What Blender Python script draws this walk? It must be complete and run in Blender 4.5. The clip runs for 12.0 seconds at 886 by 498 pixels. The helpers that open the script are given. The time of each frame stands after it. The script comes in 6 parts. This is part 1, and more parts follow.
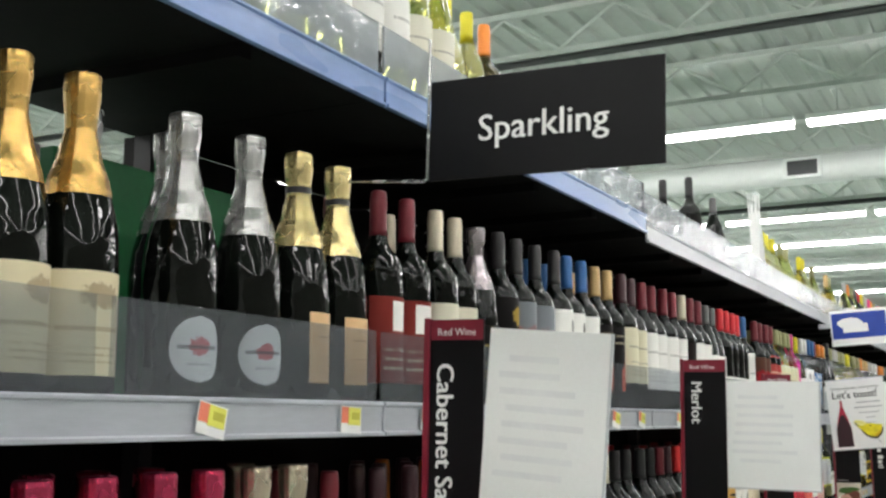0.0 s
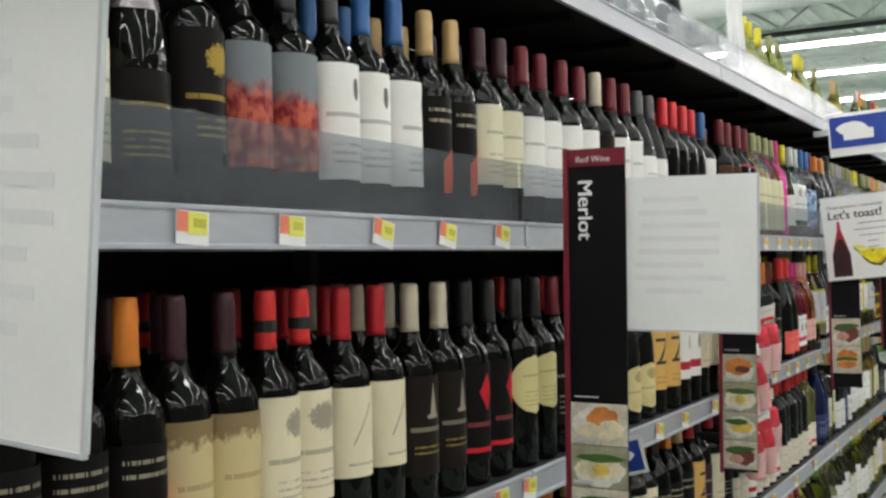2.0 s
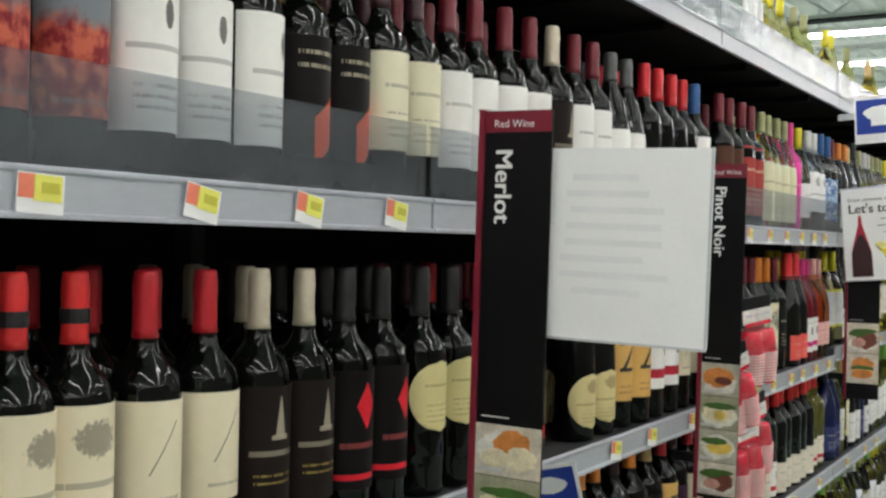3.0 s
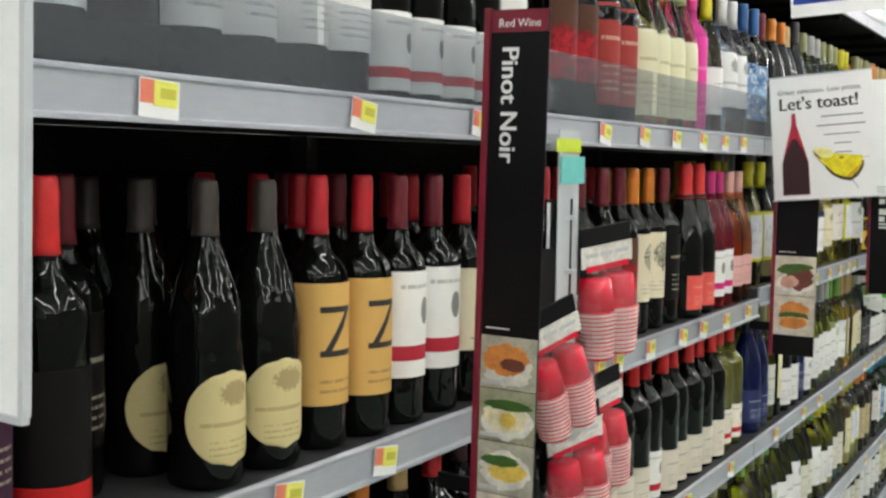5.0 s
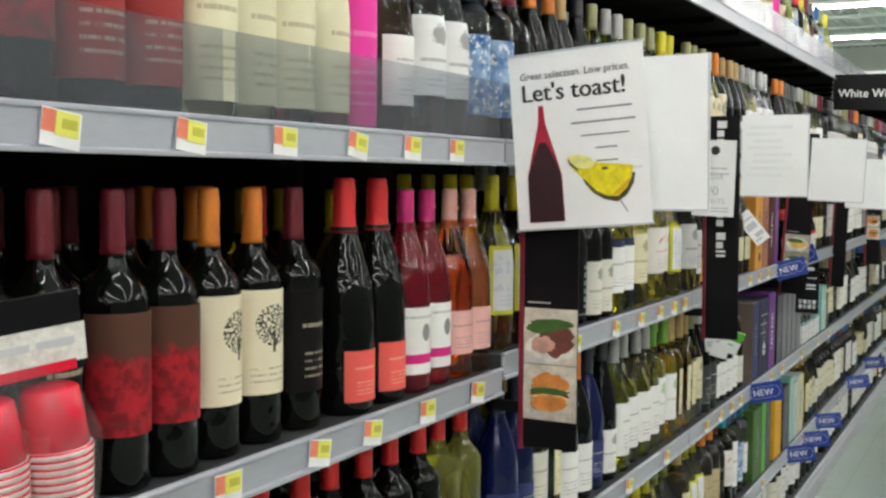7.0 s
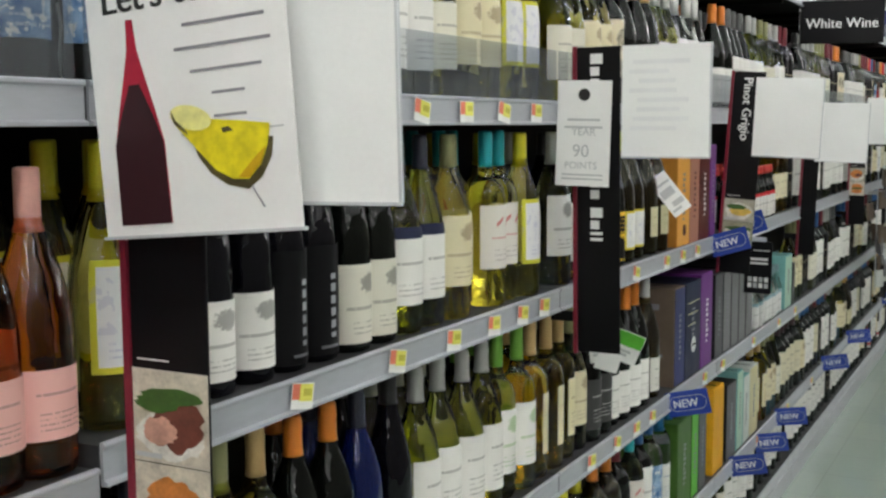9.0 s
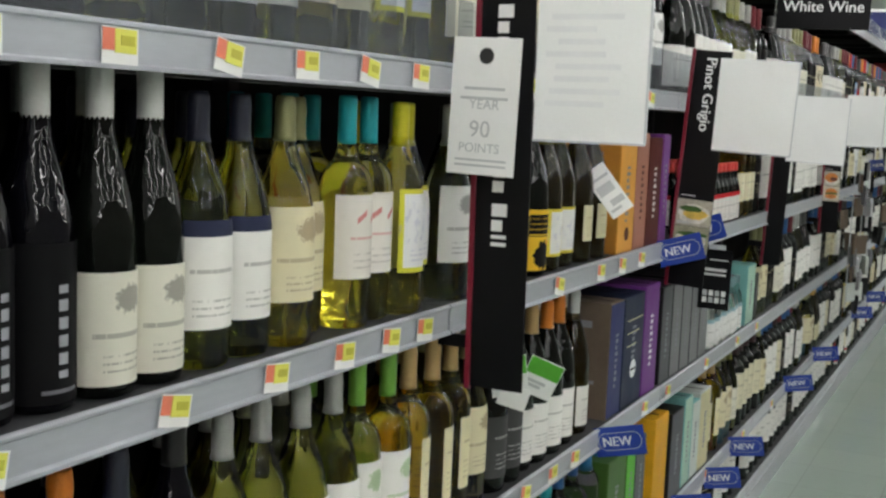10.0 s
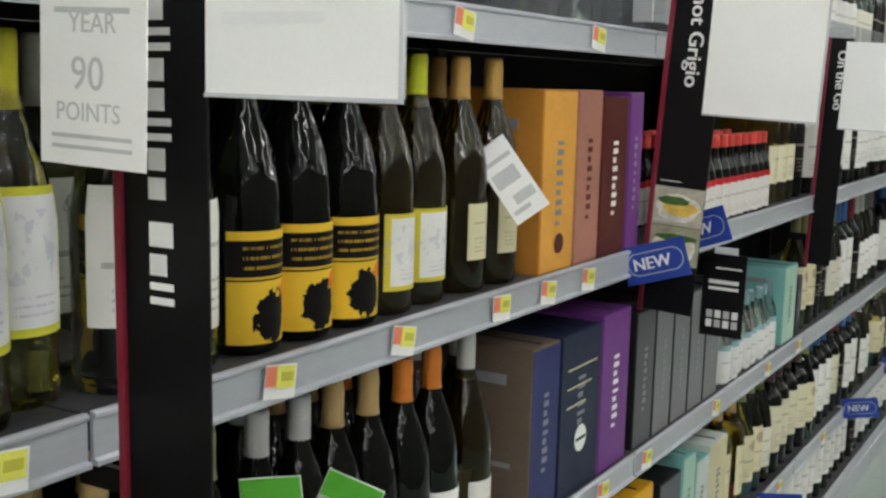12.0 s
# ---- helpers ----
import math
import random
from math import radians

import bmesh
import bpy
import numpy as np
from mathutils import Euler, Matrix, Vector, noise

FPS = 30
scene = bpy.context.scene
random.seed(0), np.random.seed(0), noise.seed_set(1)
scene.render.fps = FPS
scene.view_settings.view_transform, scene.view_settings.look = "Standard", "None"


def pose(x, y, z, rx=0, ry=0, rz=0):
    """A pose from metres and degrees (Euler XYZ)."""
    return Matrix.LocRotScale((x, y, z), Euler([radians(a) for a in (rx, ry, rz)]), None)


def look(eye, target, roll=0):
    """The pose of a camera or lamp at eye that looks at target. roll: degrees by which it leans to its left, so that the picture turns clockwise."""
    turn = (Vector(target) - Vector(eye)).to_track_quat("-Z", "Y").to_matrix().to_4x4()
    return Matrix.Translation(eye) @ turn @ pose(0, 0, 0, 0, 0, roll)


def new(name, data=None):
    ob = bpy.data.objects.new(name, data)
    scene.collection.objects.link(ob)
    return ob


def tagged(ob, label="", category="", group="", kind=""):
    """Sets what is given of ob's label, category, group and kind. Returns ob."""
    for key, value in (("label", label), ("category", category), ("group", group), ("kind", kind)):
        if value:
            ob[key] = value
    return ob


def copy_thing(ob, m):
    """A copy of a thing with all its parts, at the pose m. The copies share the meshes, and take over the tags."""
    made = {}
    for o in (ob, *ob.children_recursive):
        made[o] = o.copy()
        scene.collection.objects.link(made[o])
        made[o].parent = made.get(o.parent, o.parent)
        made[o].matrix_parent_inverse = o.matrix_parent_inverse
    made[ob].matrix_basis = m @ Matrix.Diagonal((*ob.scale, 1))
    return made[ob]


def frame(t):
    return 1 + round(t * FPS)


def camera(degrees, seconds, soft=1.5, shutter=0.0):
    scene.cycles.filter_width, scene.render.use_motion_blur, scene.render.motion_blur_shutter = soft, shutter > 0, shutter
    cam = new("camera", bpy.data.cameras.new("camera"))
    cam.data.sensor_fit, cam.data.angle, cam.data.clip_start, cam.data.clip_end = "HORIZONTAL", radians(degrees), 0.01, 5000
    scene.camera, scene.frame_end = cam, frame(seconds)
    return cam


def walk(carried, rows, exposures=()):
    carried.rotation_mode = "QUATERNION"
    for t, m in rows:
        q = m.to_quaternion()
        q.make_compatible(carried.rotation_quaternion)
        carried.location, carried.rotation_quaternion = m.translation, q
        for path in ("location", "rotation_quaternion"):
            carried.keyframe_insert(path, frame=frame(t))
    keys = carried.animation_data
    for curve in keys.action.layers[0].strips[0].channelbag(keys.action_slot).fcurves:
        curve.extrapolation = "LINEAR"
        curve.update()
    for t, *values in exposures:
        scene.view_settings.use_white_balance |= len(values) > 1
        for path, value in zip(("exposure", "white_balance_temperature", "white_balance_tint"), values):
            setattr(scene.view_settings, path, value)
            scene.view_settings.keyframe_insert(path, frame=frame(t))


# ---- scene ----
cam = camera(42.7, 12.0, soft=2.5)
PATH = [
    (0, (0.375, 0.621, 1.43), (-0.53, 2.379, 1.729), -0.1),
    (0.5, (0.366, 0.816, 1.438), (-0.565, 2.575, 1.628), -0.0),
    (1, (0.426, 1.084, 1.419), (-0.534, 2.836, 1.516), 0.2),
    (1.5, (0.437, 1.303, 1.381), (-0.576, 3.027, 1.356), -1.7),
    (2, (0.362, 1.515, 1.385), (-0.604, 3.266, 1.418), -1.5),
    (2.5, (0.323, 1.679, 1.377), (-0.646, 3.427, 1.322), -2.0),
    (3, (0.376, 1.907, 1.394), (-0.654, 3.621, 1.387), 1.0),
    (5, (0.32, 2.896, 1.378), (-0.694, 4.614, 1.229), 0.8),
    (5.5, (0.346, 3.159, 1.387), (-0.638, 4.891, 1.205), 0.7),
    (6, (0.305, 3.383, 1.384), (-0.614, 5.154, 1.25), 1.6),
    (6.5, (0.306, 3.596, 1.401), (-0.564, 5.387, 1.213), 0.2),
    (7, (0.38, 3.869, 1.389), (-0.533, 5.644, 1.264), 0.4),
    (7.5, (0.432, 4.097, 1.405), (-0.527, 5.846, 1.266), -0.5),
    (9.5, (0.415, 5.047, 1.408), (-0.492, 6.815, 1.18), 0.4),
    (10, (0.35, 5.303, 1.381), (-0.54, 7.078, 1.144), 2.3),
    (10.5, (0.309, 5.532, 1.375), (-0.492, 7.332, 1.035), 1.1),
    (11, (0.307, 5.775, 1.367), (-0.599, 7.537, 1.096), 2.3),
    (11.5, (0.3, 6.01, 1.375), (-0.662, 7.739, 1.081), 1.8),
    (12, (0.288, 6.22, 1.362), (-0.725, 7.919, 1.07), 1.5),
]
walk(cam, [(t, look(eye, target, roll)) for t, eye, target, roll in PATH], [(0.0, -0.40), (1.0, -0.40), (1.5, -0.50), (2.0, -0.58), (2.5, -0.53), (3.0, -0.53), (5.0, -0.25), (6.5, -0.24), (7.5, -0.30), (9.5, -0.45), (10.5, -0.40), (11.5, -0.38), (12.0, -0.32)])

# ---- light: the store's ceiling strips, two rows added, and a sourceless faint world fill ----
world = bpy.data.worlds.new("world")
scene.world = world
world.use_nodes = True
world.node_tree.nodes["Background"].inputs[0].default_value = (0.8, 0.9, 0.85, 1)
world.node_tree.nodes["Background"].inputs[1].default_value = 0.06
STRIP_GLOW = 42.0
# rows -2.35 and 4.35 are added out of view to brighten the shelf fronts
STRIP_ROWS = (-5.7, -2.35, 1.0, 4.35, 7.7, 14.4, 21.1, 24.3, 28.4, 33.9)
CEIL = 5.6

# ---- plan ----
LIP_X = -0.40            # front of every price channel
BACK_X = -0.86           # gondola back panel
BAY = 1.22
BAY0 = 0.73 - BAY        # one bay behind the start
NBAYS = 14
LIP = 0.042


def mid_z(y):
    return 1.054 if y < 4.39 else (1.066 if y < 5.61 else 1.090)


def top_z(y):
    return 1.905 if y < 3.17 else 1.885


UP_Z, LOW_Z, LOW2_Z, BASE_Z = 1.452, 0.720, 0.365, 0.125


# ---- materials ----
def mat(name):
    m = bpy.data.materials.new(name)
    m.use_nodes = True
    return m, m.node_tree, m.node_tree.nodes["Principled BSDF"]


def setp(b, col=None, rough=None, metal=None, trans=None, ior=None, coat=None):
    if col is not None:
        b.inputs["Base Color"].default_value = (*col, 1)
    if rough is not None:
        b.inputs["Roughness"].default_value = rough
    if metal is not None:
        b.inputs["Metallic"].default_value = metal
    if trans is not None:
        b.inputs["Transmission Weight"].default_value = trans
    if ior is not None:
        b.inputs["IOR"].default_value = ior
    if coat is not None:
        b.inputs["Coat Weight"].default_value = coat


def math_node(nt, op, a, b=None, clamp=False):
    n = nt.nodes.new("ShaderNodeMath")
    n.operation, n.use_clamp = op, clamp
    for i, v in enumerate((a, b)):
        if v is None:
            continue
        if isinstance(v, (int, float)):
            n.inputs[i].default_value = v
        else:
            nt.links.new(v, n.inputs[i])
    return n.outputs[0]


def mix_col(nt, fac, a, b):
    n = nt.nodes.new("ShaderNodeMix")
    n.data_type = "RGBA"
    for sock, v in ((n.inputs[0], fac), (n.inputs[6], a), (n.inputs[7], b)):
        if isinstance(v, (int, float)):
            sock.default_value = v
        elif isinstance(v, tuple):
            sock.default_value = (*v, 1)
        else:
            nt.links.new(v, sock)
    return n.outputs[2]


def noise_node(nt, scale, detail=3.0, vec=None, stretch=None):
    n = nt.nodes.new("ShaderNodeTexNoise")
    n.inputs["Scale"].default_value, n.inputs["Detail"].default_value = scale, detail
    if vec is None:
        vec = nt.nodes.new("ShaderNodeTexCoord").outputs["Object"]
    if stretch:
        mp = nt.nodes.new("ShaderNodeMapping")
        mp.inputs["Scale"].default_value = stretch
        nt.links.new(vec, mp.inputs[0])
        vec = mp.outputs[0]
    nt.links.new(vec, n.inputs["Vector"])
    return n.outputs["Fac"]


def bump(nt, b, height, strength, dist=0.002):
    n = nt.nodes.new("ShaderNodeBump")
    n.inputs["Strength"].default_value, n.inputs["Distance"].default_value = strength, dist
    nt.links.new(height, n.inputs["Height"])
    nt.links.new(n.outputs[0], b.inputs["Normal"])


def surface(name, col, rough=0.5, metal=0.0, vary=0.15, scale=6.0, fine=90.0, bumpy=0.15, stretch=None, coat=None, sheen=0.5):
    """A painted or plain surface with stains at one scale and grain at another."""
    m, nt, b = mat(name)
    setp(b, col, rough, metal, coat=coat)
    b.inputs["Specular IOR Level"].default_value = sheen
    n1, n2 = noise_node(nt, scale, 4, stretch=stretch), noise_node(nt, fine, 3, stretch=stretch)
    dark = tuple(c * (1 - vary) for c in col)
    light = tuple(min(1, c * (1 + vary)) for c in col)
    f = math_node(nt, "ADD", math_node(nt, "MULTIPLY", n1, 0.7), math_node(nt, "MULTIPLY", n2, 0.3))
    f = math_node(nt, "MULTIPLY", math_node(nt, "SUBTRACT", f, 0.3), 2.5, True)
    nt.links.new(mix_col(nt, f, dark, light), b.inputs["Base Color"])
    r = math_node(nt, "ADD", math_node(nt, "MULTIPLY", math_node(nt, "SUBTRACT", n1, 0.5), 0.3), rough, True)
    nt.links.new(r, b.inputs["Roughness"])
    if bumpy:
        bump(nt, b, n2, bumpy)
    return m


def uv_socket(nt):
    sep = nt.nodes.new("ShaderNodeSeparateXYZ")
    nt.links.new(nt.nodes.new("ShaderNodeUVMap").outputs[0], sep.inputs[0])
    return sep.outputs[0], sep.outputs[1]


def between(nt, v, a, b):
    return math_node(nt, "MULTIPLY", math_node(nt, "GREATER_THAN", v, a), math_node(nt, "LESS_THAN", v, b))


def ellipse(nt, u, v, cu, cv, ru, rv):
    du = math_node(nt, "DIVIDE", math_node(nt, "SUBTRACT", u, cu), ru)
    dv = math_node(nt, "DIVIDE", math_node(nt, "SUBTRACT", v, cv), rv)
    return math_node(nt, "ADD", math_node(nt, "MULTIPLY", du, du), math_node(nt, "MULTIPLY", dv, dv))


PRINT = {}


def printed(paper, ink, accent, style):
    """Printed paper: bars of unreadable writing, emblems and coloured fields laid out on the label's UV."""
    key = (paper, ink, accent, style)
    if key in PRINT:
        return PRINT[key]
    m, nt, b = mat("label_print")
    setp(b, paper, 0.55)
    b.inputs["Specular IOR Level"].default_value = 0.12
    u, v = uv_socket(nt)
    comb = nt.nodes.new("ShaderNodeCombineXYZ")
    nt.links.new(u, comb.inputs[0])
    nt.links.new(v, comb.inputs[1])
    info = nt.nodes.new("ShaderNodeObjectInfo").outputs["Random"]
    nt.links.new(info, comb.inputs[2])
    grain = noise_node(nt, 9, 4, comb.outputs[0])
    shade = math_node(nt, "ADD", 0.88, math_node(nt, "MULTIPLY", grain, 0.2))
    col = mix_col(nt, shade, tuple(c * 0.6 for c in paper), paper)

    def bars(col, v0, v1, rows, u0, u1, tone, dens=0.45, k=0.42):
        inside = math_node(nt, "MULTIPLY", between(nt, v, v0, v1), between(nt, u, u0, u1))
        r = math_node(nt, "MULTIPLY", math_node(nt, "SUBTRACT", v, v0), rows / (v1 - v0))
        fr = math_node(nt, "FRACT", r)
        row = math_node(nt, "FLOOR", r)
        cm = nt.nodes.new("ShaderNodeCombineXYZ")
        nt.links.new(math_node(nt, "MULTIPLY", u, 38.0), cm.inputs[0])
        nt.links.new(math_node(nt, "MULTIPLY", row, 7.3), cm.inputs[1])
        word = math_node(nt, "GREATER_THAN", noise_node(nt, 1.0, 1, cm.outputs[0]), dens)
        f = math_node(nt, "MULTIPLY", math_node(nt, "MULTIPLY", inside, word), between(nt, fr, 0.3, 0.62))
        return mix_col(nt, math_node(nt, "MULTIPLY", f, k), col, tone)

    def field(col, mask, tone, k=1.0):
        return mix_col(nt, math_node(nt, "MULTIPLY", mask, k), col, tone)

    def lt(x, k):
        return math_node(nt, "LESS_THAN", x, k)

    if style == "lines":
        col = bars(col, 0.60, 0.72, 1, 0.22, 0.78, ink, 0.4)
        col = bars(col, 0.12, 0.42, 4, 0.25, 0.75, ink)
    elif style == "slash":
        w = math_node(nt, "ABSOLUTE", math_node(nt, "SUBTRACT", math_node(nt, "MULTIPLY", math_node(nt, "SUBTRACT", u, 0.5), 1.6), math_node(nt, "SUBTRACT", v, 0.58)))
        col = field(col, math_node(nt, "MULTIPLY", lt(w, 0.014), between(nt, v, 0.36, 0.82)), ink, 0.7)
        col = bars(col, 0.1, 0.2, 1, 0.3, 0.72, ink)
    elif style == "tower":
        wide = math_node(nt, "MULTIPLY", math_node(nt, "SUBTRACT", 0.94, v), 0.2)
        d = math_node(nt, "ABSOLUTE", math_node(nt, "SUBTRACT", u, 0.55))
        col = field(col, math_node(nt, "MULTIPLY", math_node(nt, "LESS_THAN", d, wide), between(nt, v, 0.60, 0.92)), ink, 0.75)
        col = field(col, math_node(nt, "MULTIPLY", lt(d, 0.11), between(nt, v, 0.57, 0.61)), ink, 0.75)
        col = bars(col, 0.40, 0.54, 1, 0.2, 0.85, ink, 0.3)
        col = bars(col, 0.20, 0.32, 2, 0.25, 0.8, accent)
    elif style == "panel":
        col = field(col, math_node(nt, "MULTIPLY", between(nt, v, 0.60, 0.95), between(nt, u, 0.34, 0.70)), accent)
        col = bars(col, 0.12, 0.44, 3, 0.2, 0.8, ink)
    elif style == "kites":
        for cu in (0.36, 0.62):
            a = math_node(nt, "ABSOLUTE", math_node(nt, "SUBTRACT", math_node(nt, "MULTIPLY", math_node(nt, "SUBTRACT", u, cu), 0.7), math_node(nt, "SUBTRACT", v, 0.74)))
            c = math_node(nt, "ABSOLUTE", math_node(nt, "SUBTRACT", u, cu))
            col = field(col, math_node(nt, "MULTIPLY", lt(a, 0.035), lt(c, 0.075)), accent, 0.7)
        col = bars(col, 0.44, 0.54, 1, 0.2, 0.8, accent, 0.4)
        col = bars(col, 0.1, 0.34, 3, 0.25, 0.75, ink)
    elif style == "figure":
        d = math_node(nt, "ADD", ellipse(nt, u, v, 0.60, 0.78, 0.06, 0.11), math_node(nt, "MULTIPLY", noise_node(nt, 22, 3, comb.outputs[0]), 0.8))
        col = field(col, lt(d, 1.2), ink, 0.85)
        col = bars(col, 0.50, 0.62, 1, 0.18, 0.85, ink, 0.3)
        col = bars(col, 0.12, 0.34, 3, 0.25, 0.75, ink)
    elif style == "emblem":
        e = math_node(nt, "ADD", ellipse(nt, u, v, 0.5, 0.54, 0.26, 0.20), math_node(nt, "MULTIPLY", noise_node(nt, 16, 3, comb.outputs[0]), 1.2))
        col = field(col, lt(e, 1.1), accent, 0.8)
        col = field(col, math_node(nt, "MULTIPLY", between(nt, v, 0.50, 0.56), between(nt, u, 0.12, 0.88)), ink, 0.7)
        col = bars(col, 0.22, 0.34, 1, 0.28, 0.72, ink)
    elif style == "crest":
        e = ellipse(nt, u, v, 0.56, 0.76, 0.22, 0.14)
        wob = math_node(nt, "ADD", e, math_node(nt, "MULTIPLY", math_node(nt, "SUBTRACT", noise_node(nt, 26, 5, comb.outputs[0]), 0.5), 2.0))
        col = field(col, math_node(nt, "MULTIPLY", math_node(nt, "SUBTRACT", 1.0, wob), 2.4, True), ink, 0.58)
        col = bars(col, 0.38, 0.52, 1, 0.15, 0.85, ink, 0.35)
        col = bars(col, 0.1, 0.3, 3, 0.25, 0.75, ink)
    elif style == "band":
        col = field(col, between(nt, v, 0.16, 0.3), accent)
        col = field(col, lt(ellipse(nt, u, v, 0.58, 0.62, 0.09, 0.13), 1.0), ink, 0.75)
        col = bars(col, 0.8, 0.92, 1, 0.2, 0.8, ink)
    elif style == "topband":
        col = field(col, math_node(nt, "GREATER_THAN", v, 0.85), accent)
        col = bars(col, 0.48, 0.60, 1, 0.22, 0.78, ink, 0.4)
        col = bars(col, 0.1, 0.3, 3, 0.25, 0.75, ink)
    elif style == "border":
        edge = math_node(nt, "SUBTRACT", 1.0, math_node(nt, "MULTIPLY", between(nt, u, 0.1, 0.9), between(nt, v, 0.06, 0.94)))
        col = field(col, edge, accent)
        col = field(col, math_node(nt, "GREATER_THAN", math_node(nt, "MULTIPLY", noise_node(nt, 7, 3, comb.outputs[0]), between(nt, v, 0.35, 0.85)), 0.56), ink, 0.28)
        col = bars(col, 0.12, 0.3, 3, 0.25, 0.75, ink)
    elif style == "diamond":
        d = math_node(nt, "ADD", math_node(nt, "ABSOLUTE", math_node(nt, "MULTIPLY", math_node(nt, "SUBTRACT", u, 0.55), 1.3)),
                      math_node(nt, "ABSOLUTE", math_node(nt, "SUBTRACT", v, 0.7)))
        col = field(col, lt(d, 0.2), accent)
        col = bars(col, 0.3, 0.45, 1, 0.2, 0.8, ink, 0.35)
        col = field(col, between(nt, v, 0.08, 0.13), accent)
    elif style == "wedge":
        d = math_node(nt, "SUBTRACT", v, math_node(nt, "MULTIPLY", u, 0.6))
        col = field(col, math_node(nt, "MULTIPLY", between(nt, d, -0.28, 0.12), between(nt, u, 0.35, 0.95)), accent)
        col = bars(col, 0.7, 0.92, 2, 0.15, 0.85, ink)
    elif style == "strokes":
        w = math_node(nt, "ABSOLUTE", math_node(nt, "SUBTRACT", math_node(nt, "ADD", math_node(nt, "MULTIPLY", u, 1.2), 0.0), math_node(nt, "ADD", v, 0.02)))
        s1 = math_node(nt, "MULTIPLY", lt(w, 0.05), between(nt, v, 0.42, 0.8))
        s2 = math_node(nt, "MULTIPLY", between(nt, v, 0.76, 0.81), between(nt, u, 0.3, 0.72))
        s3 = math_node(nt, "MULTIPLY", between(nt, v, 0.4, 0.45), between(nt, u, 0.3, 0.75))
        col = field(col, math_node(nt, "ADD", math_node(nt, "ADD", s1, s2, True), s3, True), ink)
        col = bars(col, 0.08, 0.24, 2, 0.3, 0.8, ink)
    elif style == "tree":
        e = ellipse(nt, u, v, 0.55, 0.66, 0.24, 0.2)
        blot = math_node(nt, "GREATER_THAN", noise_node(nt, 34, 5, comb.outputs[0]), 0.5)
        col = field(col, math_node(nt, "MULTIPLY", lt(e, 1.0), blot), ink)
        col = field(col, math_node(nt, "MULTIPLY", between(nt, u, 0.53, 0.57), between(nt, v, 0.4, 0.6)), ink)
        col = bars(col, 0.1, 0.28, 3, 0.25, 0.75, ink)
    elif style == "picture":
        p = noise_node(nt, 5, 5, comb.outputs[0])
        col = mix_col(nt, math_node(nt, "MULTIPLY", math_node(nt, "SUBTRACT", p, 0.35), 3.0, True), accent, paper)
        col = field(col, math_node(nt, "GREATER_THAN", noise_node(nt, 11, 4, comb.outputs[0]), 0.58), ink, 0.85)
        col = bars(col, 0.06, 0.2, 2, 0.2, 0.8, ink)
    elif style == "scene":
        wob = math_node(nt, "ADD", v, math_node(nt, "MULTIPLY", math_node(nt, "SUBTRACT", noise_node(nt, 6, 4, comb.outputs[0]), 0.5), 0.35))
        sky = math_node(nt, "MULTIPLY", math_node(nt, "SUBTRACT", wob, 0.58), 9.0, True)
        low = mix_col(nt, math_node(nt, "MULTIPLY", math_node(nt, "SUBTRACT", noise_node(nt, 8, 5, comb.outputs[0]), 0.42), 6.0, True), accent, ink)
        col = mix_col(nt, sky, low, col)
        col = bars(col, 0.05, 0.16, 1, 0.2, 0.8, paper)
    elif style == "drip":
        wob = math_node(nt, "ADD", v, math_node(nt, "MULTIPLY", math_node(nt, "SUBTRACT", noise_node(nt, 12, 5, comb.outputs[0]), 0.5), 0.3))
        col = field(col, math_node(nt, "MULTIPLY", math_node(nt, "SUBTRACT", wob, 0.78), 14.0, True), accent, 0.8)
        col = bars(col, 0.42, 0.56, 1, 0.2, 0.8, ink, 0.4)
        col = bars(col, 0.1, 0.3, 3, 0.25, 0.75, ink)
    elif style == "vtext":
        g = between(nt, math_node(nt, "FRACT", math_node(nt, "MULTIPLY", v, 9.0)), 0.2, 0.85)
        f = math_node(nt, "MULTIPLY", math_node(nt, "MULTIPLY", g, between(nt, u, 0.50, 0.63)), between(nt, v, 0.16, 0.74))
        col = field(col, f, ink, 0.8)
        col = bars(col, 0.04, 0.12, 1, 0.3, 0.8, ink, 0.3)
    elif style == "bear":
        col = field(col, between(nt, v, 0.56, 0.92), ink)
        col = bars(col, 0.64, 0.90, 3, 0.16, 0.84, paper, 0.42, 0.45)
        col = field(col, between(nt, v, 0.575, 0.60), paper, 0.8)
        e = math_node(nt, "ADD", ellipse(nt, u, v, 0.50, 0.24, 0.26, 0.26), math_node(nt, "MULTIPLY", noise_node(nt, 11, 4, comb.outputs[0]), 1.7))
        col = field(col, lt(e, 1.6), ink)
        col = field(col, math_node(nt, "MULTIPLY", lt(ellipse(nt, u, v, 0.74, 0.46, 0.12, 0.09), 1.0), 0.85), accent)
    nt.links.new(col, b.inputs["Base Color"])
    PRINT[key] = m
    return m


def glass(name, col, trans, rough=0.04):
    m, nt, b = mat(name)
    setp(b, col, rough, 0, trans, 1.42 if trans > 0.3 else 1.34)
    n = noise_node(nt, 30, 2)
    nt.links.new(math_node(nt, "ADD", 0.0, math_node(nt, "MULTIPLY", n, rough)), b.inputs["Roughness"])
    bump(nt, b, noise_node(nt, 26, 2, stretch=(1, 1, 0.6)), 0.55 if trans < 0.3 else 0.3, 0.012)
    return m


